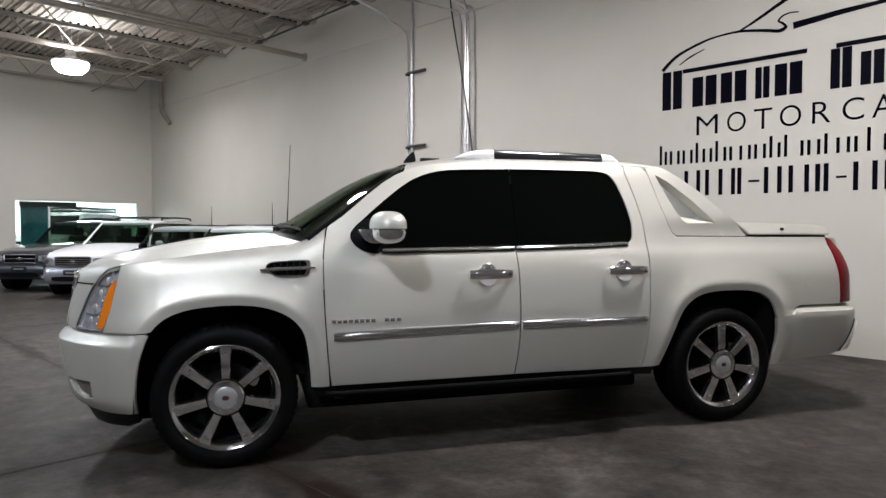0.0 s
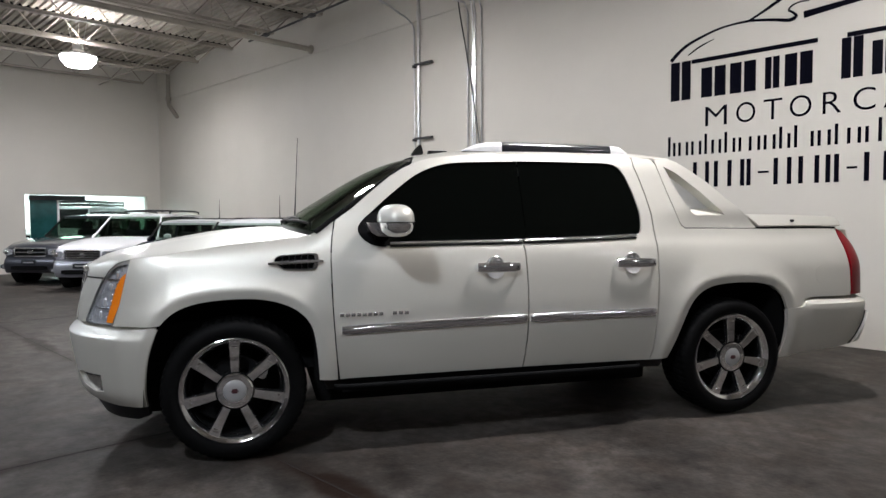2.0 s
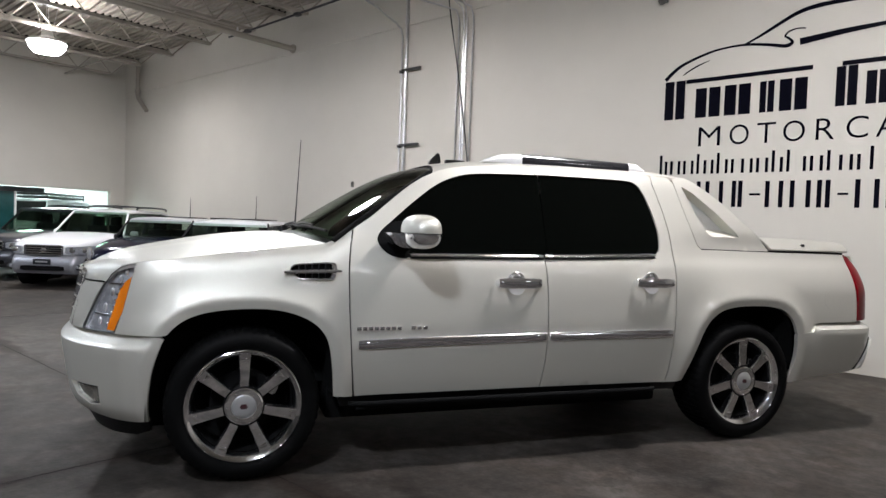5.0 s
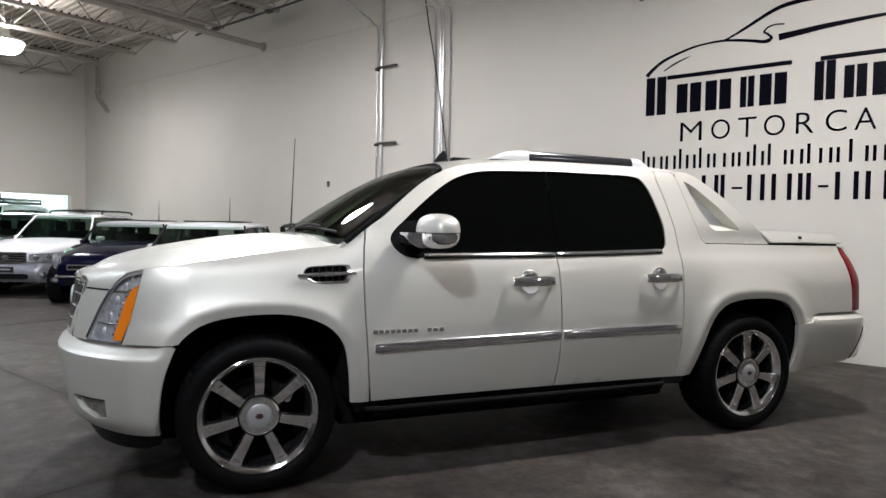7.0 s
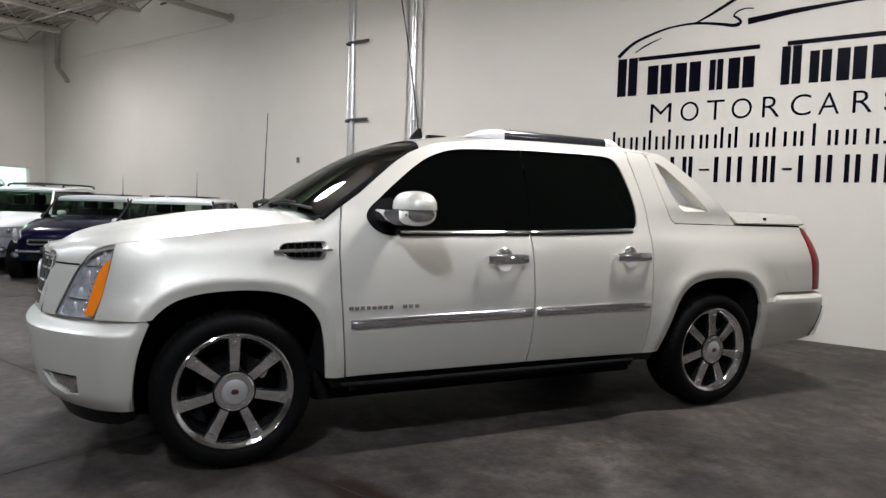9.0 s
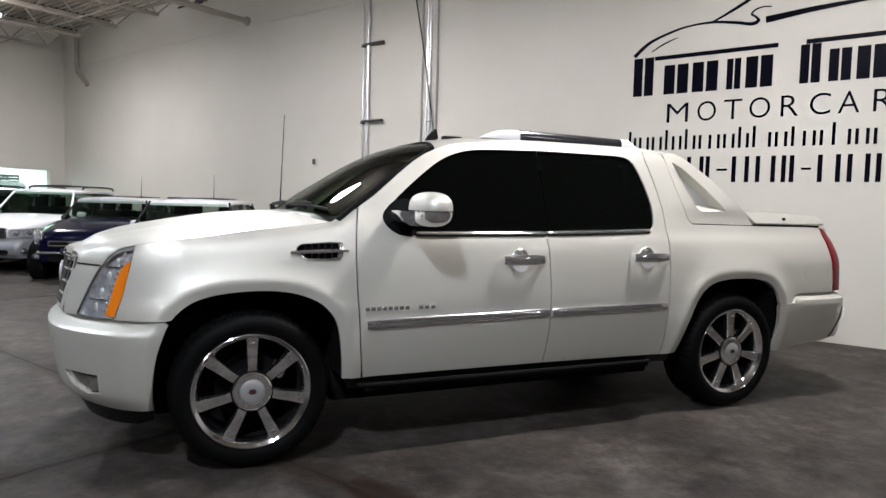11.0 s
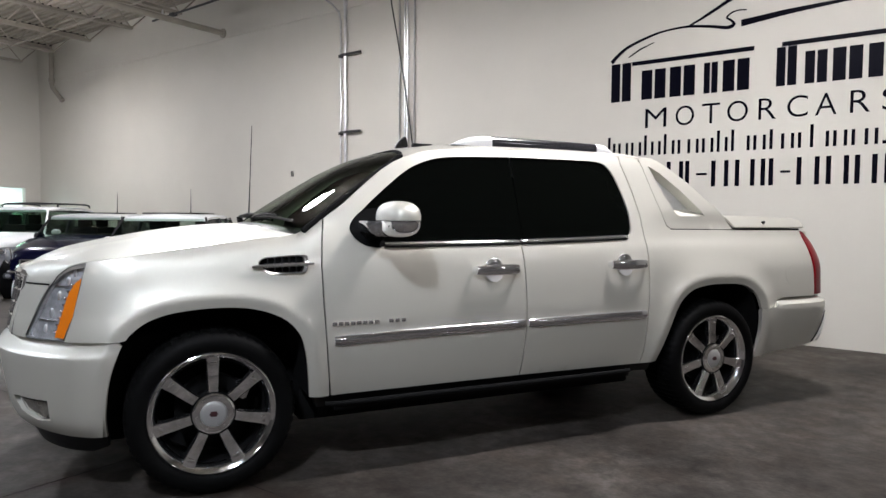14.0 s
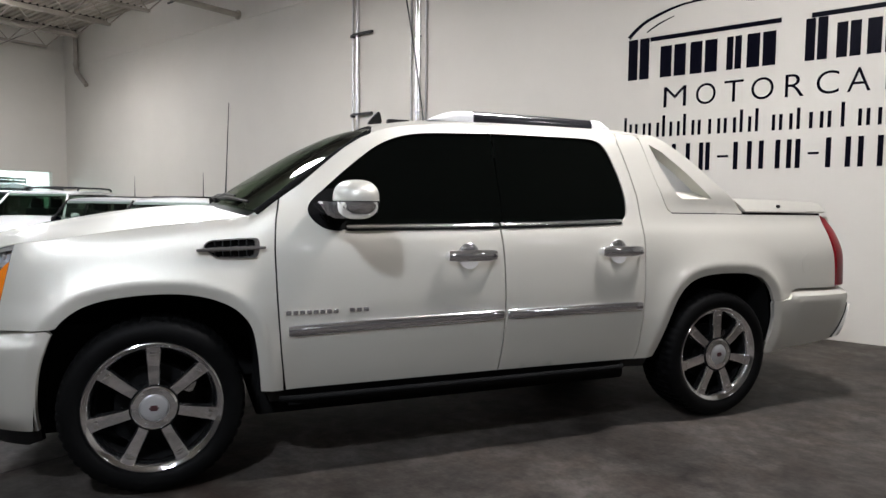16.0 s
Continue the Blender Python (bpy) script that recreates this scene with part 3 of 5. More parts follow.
# second line, letter by letter with wide spacing
for ch, x0, x1 in (("M", 0.475, 0.735), ("O", 0.845, 1.06), ("T", 1.15, 1.35), ("O", 1.43, 1.65), ("R", 1.76, 1.94), ("C", 2.05, 2.25), ("A", 2.32, 2.52), ("R", 2.64, 2.82), ("S", 2.92, 3.10)):
    part("letter", word(ch, x0, 2.485, 0.232, x1, -0.006), INK, sign, smooth=0)
# third and fourth lines: plain bars of the height and pitch of their characters
x = 0.0
for w, h in ((0.10, 1), (0.13, .68), (0.13, .68), (0.05, 1), (0.12, .68), (0.13, 1), (0.08, .68), (0.13, .68), (0.13, .68), (0.12, 1), (0.20, 1), (0.13, .68), (0.08, .9), (0.13, .68), (0.08, .68), (0.18, 1), (0.13, .68), (0.08, .68), (0.12, .68), (0.04, .15), (0.13, .68), (0.13, .68), (0.2, .68)):
    bar("line_bar", x, 2.15, x + 0.033, 2.15 + 0.245 * h)
    if w > 0.09:
        bar("line_bar", x + w - 0.033, 2.15, x + w, 2.15 + 0.245 * min(h, 0.68))
    x += w + 0.036
for x0, x1, z0, z1 in ((0.33, 0.53, 1.75, 2.06), (0.59, 0.80, 1.75, 2.06), (0.90, 1.02, 1.75, 2.06), (1.10, 1.22, 1.885, 1.91), (1.27, 1.46, 1.75, 2.05), (1.53, 1.74, 1.75, 2.05), (1.80, 1.93, 1.75, 2.05), (2.00, 2.10, 1.885, 1.91), (2.16, 2.38, 1.75, 2.05), (2.44, 2.65, 1.75, 2.05), (2.70, 2.90, 1.75, 2.05), (2.96, 3.16, 1.75, 2.05)):
    if z1 - z0 < 0.1:
        bar("line_bar", x0, z0, x1, z1)
    else:
        bar("line_bar", x0, z0, x0 + 0.048, z1)
        bar("line_bar", x1 - 0.048, z0, x1, z1)


# ---------------------------------------------------------------- the pickup
# Own axes: x from the front axle to the rear, y from the near side inwards, z up.
YC = 1.0
FRONT = spline([(-0.35, 0.0), (-0.47, 0.020), (-0.57, 0.055), (-0.65, 0.11), (-0.73, 0.185), (-0.81, 0.285), (-0.88, 0.41), (-0.93, 0.56), (-0.965, 0.77), (-0.98, 1.0)], 10)
REAR = spline([(4.25, 0.0), (4.36, 0.016), (4.45, 0.050), (4.51, 0.098), (4.55, 0.17), (4.58, 0.30), (4.60, 0.60), (4.605, 1.0)], 10)


def arc(line):
    s = [0.0]
    for a, b in zip(line, line[1:]):
        s.append(s[-1] + math.dist(a, b))
    return np.array(s)


SF, SR = arc(FRONT), arc(REAR)
AF, AR = np.array(FRONT), np.array(REAR)


def plan(u):
    """Place and inward normal on the outline in plan."""
    if -0.35 <= u <= 4.25:
        return u, 0.0, 0.0, 1.0
    line, s, v = (AF, SF, -0.35 - u) if u < 0 else (AR, SR, u - 4.25)
    v = min(max(v, 0), s[-1] - 1e-4)
    x, y = np.interp(v, s, line[:, 0]), np.interp(v, s, line[:, 1])
    e = 0.02
    a, b = max(v - e, 0), min(v + e, s[-1])
    dx, dy = np.interp(b, s, line[:, 0]) - np.interp(a, s, line[:, 0]), np.interp(b, s, line[:, 1]) - np.interp(a, s, line[:, 1])
    n = math.hypot(dx, dy)
    return (x, y, dy / n, -dx / n) if u < 0 else (x, y, -dy / n, dx / n)


def ux(x):
    """The place along the outline for an x at the front corner or the rear corner."""
    if x < -0.35:
        return -0.35 - float(np.interp(-x, -AF[:, 0], SF))
    if x > 4.25:
        return 4.25 + float(np.interp(x, AR[:, 0], SR))
    return x


PROF = Curve((0.20, 0.12), (0.33, 0.062), (0.42, 0.036), (0.55, 0.012), (0.70, 0.0), (0.80, 0.0), (0.95, 0.010), (1.08, 0.026), (1.17, 0.046), (1.25, 0.082), (1.40, 0.136), (1.60, 0.21), (1.75, 0.265), (1.80, 0.29), (1.84, 0.33))
ZEDGE = Curve((-1.0, 1.045), (-0.86, 1.052), (-0.76, 1.056), (-0.73, 1.062), (-0.70, 1.098), (-0.66, 1.128), (-0.57, 1.150), (-0.4, 1.168), (-0.2, 1.195), (0.0, 1.222), (0.2, 1.245), (0.42, 1.272), (0.50, 1.312), (0.58, 1.36))
ROUND = Curve((-1.0, 0.006), (-0.75, 0.006), (-0.57, 0.010), (-0.35, 0.030), (0.0, 0.066), (0.6, 0.072))
ARCH_F = spline([(-0.485, 0.33), (-0.482, 0.42), (-0.472, 0.52), (-0.455, 0.61), (-0.43, 0.69), (-0.40, 0.765), (-0.355, 0.825), (-0.29, 0.872), (-0.20, 0.902), (-0.08, 0.918), (0.05, 0.922), (0.17, 0.912), (0.28, 0.882), (0.37, 0.83), (0.43, 0.75), (0.455, 0.64), (0.468, 0.52), (0.475, 0.43)], 5)
ARCH_R = spline([(2.80, 0.425), (2.85, 0.54), (2.90, 0.66), (2.95, 0.765), (3.01, 0.84), (3.10, 0.893), (3.23, 0.918), (3.40, 0.922), (3.54, 0.912), (3.64, 0.88), (3.71, 0.81), (3.745, 0.72), (3.757, 0.62), (3.752, 0.52), (3.735, 0.44), (3.715, 0.375)], 5)
ARCHES = [(np.array(a[:-1]), np.array(a[1:])) for a in (ARCH_F, ARCH_R)]


def depth(u, z):
    d = PROF(z)
    if u < 0.75:
        h = max(ZEDGE(plan(u)[0]) - z, 0.0)
        f = PROF(min(z, 0.9)) + 0.05 * (max(z - 0.75, 0.0) / 0.45) ** 1.5 + ROUND(plan(u)[0]) * math.exp(-h / 0.05)
        d += (f - d) * soft((0.75 - u) / 0.3)
    if u > 2.7 and z > 1.0:
        d += 0.03 * soft((u - 2.7) / 0.5) * soft((z - 1.0) / 0.25) * soft((1.45 - z) / 0.15)
    for a, b in ARCHES:
        if a[:, 0].min() - 0.2 < u < a[:, 0].max() + 0.2:
            r = far_from(np.array((u, z)), a, b)
            d -= 0.012 + 0.015 * r / 0.055 if r < 0.055 else 0.027 * max(0.0, 1 - (r - 0.055) / 0.15) ** 2
    return d


def skin(u, z, inset=0.0):
    x, y, nx, ny = plan(u)
    d = depth(u, z) + inset
    return (x + nx * d, y + ny * d, z)


BUMP = Curve((0.28, 0.10), (0.33, 0.055), (0.40, 0.015), (0.50, -0.006), (0.62, -0.026), (0.716, -0.038), (0.722, -0.035), (0.750, 0.002), (0.775, 0.028), (0.80, 0.045))


def bumper_front(u, z, inset=0.0):
    x, y, nx, ny = plan(u)
    w = soft((-0.40 - u) / 0.22)
    d = BUMP(z) * w + (1 - w) * (depth(u, z)) + inset
    return (x + nx * d, y + ny * d, z)


RBUMP = Curve((0.34, 0.09), (0.42, 0.04), (0.52, 0.005), (0.64, -0.025), (0.74, -0.035), (0.765, -0.02), (0.785, 0.02), (0.81, 0.05))


def bumper_rear(u, z, inset=0.0):
    x, y, nx, ny = plan(u)
    w = soft((u - 3.80) / 0.18)
    d = RBUMP(z) * w + (1 - w) * depth(u, z) + inset
    return (x + nx * d, y + ny * d, z)


CAR = pose(0.5498, -6.2173, 0, 0, 0, 60.71)
truck = thing("pickup_truck", CAR, "pearl white four-door pickup truck with chrome trim on concrete", "pickup truck")


def mirrored(bm):
    other = bm.copy()
    for v in other.verts:
        v.co.y = 2 * YC - v.co.y
    bmesh.ops.reverse_faces(other, faces=other.faces)
    return other


def both(name, bm, material, label="", parent=None, smooth=35.0):
    other = mirrored(bm)
    near = part(name, bm, material, parent or truck, label, smooth=smooth)
    part(name, other, material, parent or truck, label, smooth=smooth)
    return near


G = 0.004
ZTOP = Curve((0.575, 1.36), (0.63, 1.392), (0.78, 1.512), (0.94, 1.640), (1.08, 1.718), (1.25, 1.765), (1.45, 1.783), (1.78, 1.793), (2.3, 1.797), (2.62, 1.797), (2.80, 1.793), (2.95, 1.780))
GAP1 = [(0.590, 0.425), (0.578, 0.52), (0.568, 0.62), (0.558, 0.78), (0.552, 0.92), (0.548, 1.11), (0.552, 1.20), (0.560, 1.27), (0.578, 1.355)]
GAP2 = [(1.752, 0.425), (1.764, 0.52), (1.773, 0.62), (1.780, 0.74), (1.781, 0.88), (1.779, 1.02), (1.775, 1.14), (1.768, 1.215)]
GAP3 = [(2.668, 0.418), (2.686, 0.50), (2.700, 0.62), (2.714, 0.78), (2.722, 0.92), (2.729, 1.10), (2.735, 1.26), (2.737, 1.40), (2.715, 1.55), (2.690, 1.66), (2.668, 1.735)]
dl_up = spline([(0.715, 1.31), (0.735, 1.352), (0.80, 1.41), (0.86, 1.463), (0.97, 1.553), (1.08, 1.634), (1.17, 1.682), (1.28, 1.718), (1.41, 1.735), (1.65, 1.745)], 4)
dr = spline([(1.95, 1.752), (2.30, 1.752), (2.46, 1.748), (2.535, 1.728), (2.585, 1.66), (2.625, 1.54), (2.648, 1.42), (2.646, 1.35), (2.634, 1.29), (2.600, 1.256), (2.53, 1.247), (1.80, 1.222)], 4)
dl_low = spline([(1.75, 1.221), (1.23, 1.212), (0.89, 1.208), (0.82, 1.212), (0.76, 1.238), (0.725, 1.275), (0.715, 1.31)], 4)[:-1]
dl_top = dl_up + [(1.776, 1.748)]
top = lambda a, b, n=14: [(a + (b - a) * i / n, ZTOP(a + (b - a) * i / n)) for i in range(n + 1)]

VENT = spline([(0.222, 1.128), (0.245, 1.158), (0.30, 1.165), (0.44, 1.172), (0.472, 1.162), (0.474, 1.12), (0.462, 1.085), (0.43, 1.078), (0.30, 1.078), (0.265, 1.088)], 3, True)
vin = [(0.345 + (x - 0.345) * 0.90 - 0.008, 1.123 + (z - 1.123) * 0.86) for x, z in VENT]
both("front_fender", panel([(-0.41, 0.785)] + [p for p in ARCH_F if p[1] > 0.783 or p[0] > 0] + [(0.584 - G, 0.425)] + [(x - G, z) for x, z in GAP1[1:]] + [(0.54 - 0.027 * i, ZEDGE(0.54 - 0.027 * i)) for i in range(0, 41)] + [(ux(-0.57), 1.150), (ux(-0.585), 1.04), (ux(-0.61), 0.90), (ux(-0.64), 0.785)], skin, 0.020, 0.02, [vin]), PEARL)
fdoor_top = [(0.585, 1.362)] + top(0.60, 1.776)
both("front_door", panel([(x + G, z) for x, z in GAP1[:-1]] + fdoor_top + [(1.776, 1.748)] + dl_top[::-1][1:] + [p for p in dl_low[::-1]] + [(1.764, 1.216)] + [(x - G, z) for x, z in GAP2[::-1][1:]], skin, 0.03), PEARL)
both("rear_door", panel([(x + G, z) for x, z in GAP2] + dr[::-1] + [(1.782, 1.750)] + top(1.782, 2.64) + [(2.672, 1.77)] + [(x - G, z) for x, z in GAP3[::-1]], skin, 0.03), PEARL)
QUARTER = [(x + G, z) for x, z in GAP3] + [(2.674, 1.795), (2.74, 1.797), (2.80, 1.79), (2.845, 1.755), (2.875, 1.63), (2.905, 1.50), (2.945, 1.365), (2.965, 1.32), (3.0, 1.297), (3.6, 1.292)] + [(ux(4.317), 1.288), (ux(4.322), 1.20), (ux(4.328), 1.10), (ux(4.334), 0.96), (ux(4.330), 0.86), (ux(4.325), 0.80)] + [(3.96, 0.80), (3.915, 0.785), (3.885, 0.735), (3.75, 0.722)] + [p for p in ARCH_R[::-1] if p[1] > 0.722 or p[0] < 3.4]
both("quarter_panel", panel(QUARTER, skin, 0.022), PEARL)


def sail(u, z, inset=0.0):
    return (u, depth(u, z) + 0.003 + inset, z)


SAIL = [(2.846, 1.79), (2.90, 1.797), (2.955, 1.795), (3.02, 1.770), (3.12, 1.710), (3.25, 1.620), (3.38, 1.505), (3.50, 1.405), (3.595, 1.297), (3.005, 1.303), (2.972, 1.326), (2.952, 1.37), (2.912, 1.50), (2.882, 1.63), (2.852, 1.757)]
SHOLE = [(2.912, 1.735), (3.00, 1.690), (3.16, 1.565), (3.30, 1.430), (3.335, 1.392), (3.10, 1.388), (3.06, 1.415), (2.99, 1.54)]
sp_bm = panel(SAIL, sail, 0.03, 0.03, [SHOLE])
both("sail_panel", sp_bm, PEARL, "white buttress panel with a triangular opening")


def funnel(outer, scale, deep):
    cu, cz = sum(p[0] for p in outer) / len(outer) - 0.02, sum(p[1] for p in outer) / len(outer) + 0.035
    bm = bmesh.new()
    pts = dense(outer, 0.03)
    a = [bm.verts.new(sail(u, z, 0.004)) for u, z in pts]
    b = [bm.verts.new(sail(cu + (u - cu) * scale, cz + (z - cz) * scale, deep)) for u, z in pts]
    for i in range(len(pts)):
        j = (i + 1) % len(pts)
        bm.faces.new((a[i], a[j], b[j], b[i]))
    return bm


both("opening_lining", funnel(SHOLE, 0.72, 0.09), PEARL)
# panel added to close the open buttress, coloured as the pale tone beyond
both("opening_panel", panel([(2.90, 1.75), (3.36, 1.48), (3.36, 1.36), (3.00, 1.36)], lambda u, z, i=0: sail(u, z, 0.092 + i), 0.03, 0.01), SHELL, "pale grey panel added behind the opening for the tone seen through it")

# front and rear ends
FB_END = -0.35 - SF[-1] + 0.001
FOG = [(ux(-0.715), 0.505), (ux(-0.72), 0.405), (ux(-0.78), 0.395), (ux(-0.85), 0.425), (ux(-0.885), 0.49), (ux(-0.86), 0.50)]
FBUMP = [p for p in ARCH_F[::-1] if p[0] < 0 and p[1] < 0.767][::1] + [(-0.56, 0.325), (ux(-0.66), 0.325), (ux(-0.76), 0.335), (ux(-0.85), 0.35), (ux(-0.92), 0.365), (FB_END, 0.37), (FB_END, 0.781), (ux(-0.93), 0.781), (ux(-0.83), 0.780), (ux(-0.65), 0.780), (-0.52, 0.780), (-0.414, 0.780)]
both("front_bumper", panel(FBUMP, bumper_front, 0.013, 0.025, [FOG]), PEARL)
both("fog_lamp_recess", panel(FOG, lambda u, z, i=0: bumper_front(u, z, i + 0.035), 0.03, 0), BLACK)
both("fog_lamp", panel([(ux(-0.725), 0.490), (ux(-0.73), 0.415), (ux(-0.785), 0.405), (ux(-0.845), 0.432), (ux(-0.868), 0.482)], lambda u, z, i=0: bumper_front(u, z, i + 0.016), 0.02, 0.02), FOGGLASS, "clear fog lamp in a dark pocket")
both("air_dam", panel([(-0.49, 0.335), (-0.50, 0.265), (ux(-0.60), 0.235), (ux(-0.75), 0.225), (ux(-0.90), 0.23), (FB_END, 0.24), (FB_END, 0.38), (ux(-0.85), 0.36), (ux(-0.66), 0.335)], lambda u, z, i=0: bumper_front(u, max(z, 0.33), i + 0.03 + 0.5 * max(0, 0.33 - z)) [:2] + (z,), 0.035, 0.03), BLACK, "black lower air dam")
HEAD = [(ux(-0.572), 1.146), (ux(-0.62), 1.138), (ux(-0.66), 1.122), (ux(-0.70), 1.088), (ux(-0.735), 1.03), (ux(-0.77), 0.945), (ux(-0.80), 0.86), (ux(-0.822), 0.795), (ux(-0.81), 0.785), (ux(-0.648), 0.788), (ux(-0.612), 0.90), (ux(-0.588), 1.04)]
both("headlamp", panel(HEAD, lambda u, z, i=0: skin(u, z, i + 0.034), 0.03, -0.030), LAMPBOWL, "headlamp with chrome reflectors and an amber strip")
hbez = lambda u, z, i=0: skin(u, z, i + 0.003)
inner = [(HEAD[i][0] * 0.982 + 0.018 * ux(-0.70), HEAD[i][1] * 0.985 + 0.015 * 0.97) for i in range(len(HEAD))]
both("bezel", panel(HEAD, hbez, 0.02, 0.012, [inner]), GREYTRIM, "thin dark seal round the lamp")
AMB = spline([(ux(-0.592), 1.075), (ux(-0.622), 1.050), (ux(-0.647), 1.0), (ux(-0.667), 0.92), (ux(-0.684), 0.84), (ux(-0.693), 0.80)], 4) + [(ux(-0.652), 0.798), (ux(-0.620), 0.90), (ux(-0.596), 1.04)]
both("amber_strip", panel(AMB, lambda u, z, i=0: skin(u, z, i + 0.012), 0.02, 0.03), AMBER, "amber side marker strip")
for zc, xc, r in ((1.095, -0.640, 0.016), (1.06, -0.668, 0.018), (0.99, -0.705, 0.020), (0.905, -0.735, 0.022), (0.835, -0.755, 0.018)):
    p = Vector(skin(ux(xc), zc, 0.034))
    bm = bmesh.new()
    bmesh.ops.create_uvsphere(bm, u_segments=16, v_segments=8, radius=r, matrix=Matrix.Translation(p) @ Matrix.Diagonal((0.6, 0.45, 1.2, 1)))
    both("reflector", bm, SILVER)
for zc, xa, xb in ((0.875, -0.790, -0.700), (1.035, -0.725, -0.655)):
    both("reflector_rib", tube([skin(ux(xa + (xb - xa) * k / 6), zc, 0.026) for k in range(7)], 0.0035, 6), SATIN)
# row of chrome balls added to give the headlamp its sparkle
for k in range(8):
    zc = 0.825 + 0.031 * k
    p = Vector(skin(ux(float(np.interp(zc, (0.80, 0.84, 0.92, 1.0, 1.05), (-0.693, -0.684, -0.667, -0.647, -0.622))) - 0.016), zc, 0.026))
    bm = bmesh.new()
    bmesh.ops.create_uvsphere(bm, u_segments=10, v_segments=6, radius=0.0085, matrix=Matrix.Translation(p))
    both("sparkle_ball", bm, CHROME, "small chrome ball added for sparkle beside the amber strip")
both("lens", panel(HEAD, lambda u, z, i=0: skin(u, z, i + 0.001), 0.02, 0), LENS, "clear lens")
both("header_panel", panel([(ux(-0.733), 1.040), (ux(-0.771), 0.95), (ux(-0.801), 0.86), (ux(-0.824), 0.788), (ux(-0.918), 0.788), (ux(-0.902), 0.90), (ux(-0.870), 1.0), (ux(-0.848), 1.040)], skin, 0.025), PEARL)


# black tube drawn along the shut line for the shade in it
both("hood_seam", tube([skin(ux(-0.733 - 0.0115 * k), 1.043, -0.001) for k in range(11)], 0.0045, 6), MATT, "black tube drawing the shaded gap between hood and headlamp panel")


def grille_at(y, z, d=0.0):
    u = ux(float(np.interp(y, AF[:, 1], AF[:, 0])))
    x = plan(u)[0]
    return (x + 0.014 + d + 0.16 * (z - 0.79), y, z)


def across(k, z):
    e = 0.450 - 0.05 * (z - 0.79) / 0.29
    return e + (2 - 2 * e) * k


sym = lambda y: y if y <= 1.0 else 2.0 - y
gr = lambda y, z, d=0.0: (grille_at(sym(y), z, d)[0], y, z)
part("grille_backing", sheet(lambda s, t: gr(across(t, 0.79 + 0.28 * s), 0.79 + 0.28 * s, 0.045), 4, 20), MATT, truck)
for i in range(5):
    z = 0.80 + 0.066 * i
    part("grille_bar", tube([gr(across(k / 24, z), z) for k in range(25)], 0.011, 6), CHROME, truck, "chrome grille bar")
for i in range(15):
    part("grille_bar", tube([gr(across(i / 14, z), z) for z in (0.79, 0.92, 1.075)], 0.011, 6), CHROME, truck)
part("grille_surround", tube([gr(across(0, z), z) for z in (0.785, 0.92, 1.07)] + [gr(across(k / 20, 1.082), 1.082) for k in range(1, 20)] + [gr(across(1, z), z) for z in (1.07, 0.92, 0.785)], 0.016, 8), CHROME, truck, "heavy chrome grille surround")
bm = bmesh.new()
bmesh.ops.create_uvsphere(bm, u_segments=20, v_segments=10, radius=0.07, matrix=Matrix.Translation(gr(1.0, 0.93, -0.01)) @ Matrix.Diagonal((0.25, 1, 1.1, 1)))
part("crest", bm, SILVER, truck, "round plain crest on the grille")

ZC = Curve((-0.92, 1.05), (-0.88, 1.085), (-0.82, 1.135), (-0.75, 1.168), (-0.59, 1.207), (-0.43, 1.241), (-0.27, 1.271), (-0.10, 1.296), (0.08, 1.313), (0.27, 1.322), (0.45, 1.326))


ZB = Curve((-0.95, 1.015), (-0.90, 1.035), (-0.86, 1.062), (-0.80, 1.092), (-0.72, 1.119), (-0.66, 1.134), (-0.57, 1.150))


def hood(s, t):
    v = 2 * t if t <= 0.5 else 2 - 2 * t
    xr = 0.425 - 0.20 * (1 - (1 - v) ** 2.2)
    x0 = -0.862 - 0.05 * (1 - (1 - v) ** 2)
    x = x0 + (xr - x0) * s
    e = Vector(skin(ux(x), ZEDGE(x), 0.006))
    y = e.y + (YC - e.y) * v
    zb = max(e.z, ZB(x)) if x < -0.57 else e.z
    z = zb + (e.z - zb) * math.exp(-((v / 0.035) ** 2)) + (ZC(x) - zb) * (1 - (1 - v) ** 3.2) + 0.006 * math.exp(-((v - 0.42) / 0.05) ** 2) * soft((x + 0.9) / 0.3)
    xx = e.x + (x - e.x) * soft(v * 4)
    return (xx, y if t <= 0.5 else 2 * YC - y, z + 0.003)


part("hood", sheet(hood, 56, 60, 0.025), PEARL, truck, smooth=50)
WE = [Curve(*[(i / 5, p[k]) for i, p in enumerate([(0.47, 0.115, 1.291), (0.591, 0.147, 1.381), (0.712, 0.179, 1.469), (0.833, 0.210, 1.556), (0.954, 0.240, 1.641), (1.075, 0.268, 1.722)])]) for k in range(3)]
WC = [Curve(*[(i / 6, p[k]) for i, p in enumerate([(0.30, 1.335), (0.44, 1.432), (0.63, 1.553), (0.83, 1.672), (1.0, 1.752), (1.11, 1.786), (1.19, 1.802)])]) for k in range(2)]


def screen(s, t, d=0.0):
    v = 2 * t if t <= 0.5 else 2 - 2 * t
    g = 1 - (1 - v) ** 2.5
    ex, ey, ez = (c(s) for c in WE)
    cx, cz = (c(s) for c in WC)
    y = ey + (YC - ey) * v
    return (ex + (cx - ex) * g + d, y if t <= 0.5 else 2 * YC - y, ez + (cz - ez) * g - 0.6 * d)


part("windscreen", sheet(screen, 30, 40), SCREEN, truck, "tinted windscreen")
for t in (0.0, 1.0):
    part("windscreen_seal", tube([Vector(screen(k / 20, t)) + Vector((-0.004, 0.012 if t == 0 else -0.012, 0.0)) for k in range(21)], 0.016, 8), MATT, truck)
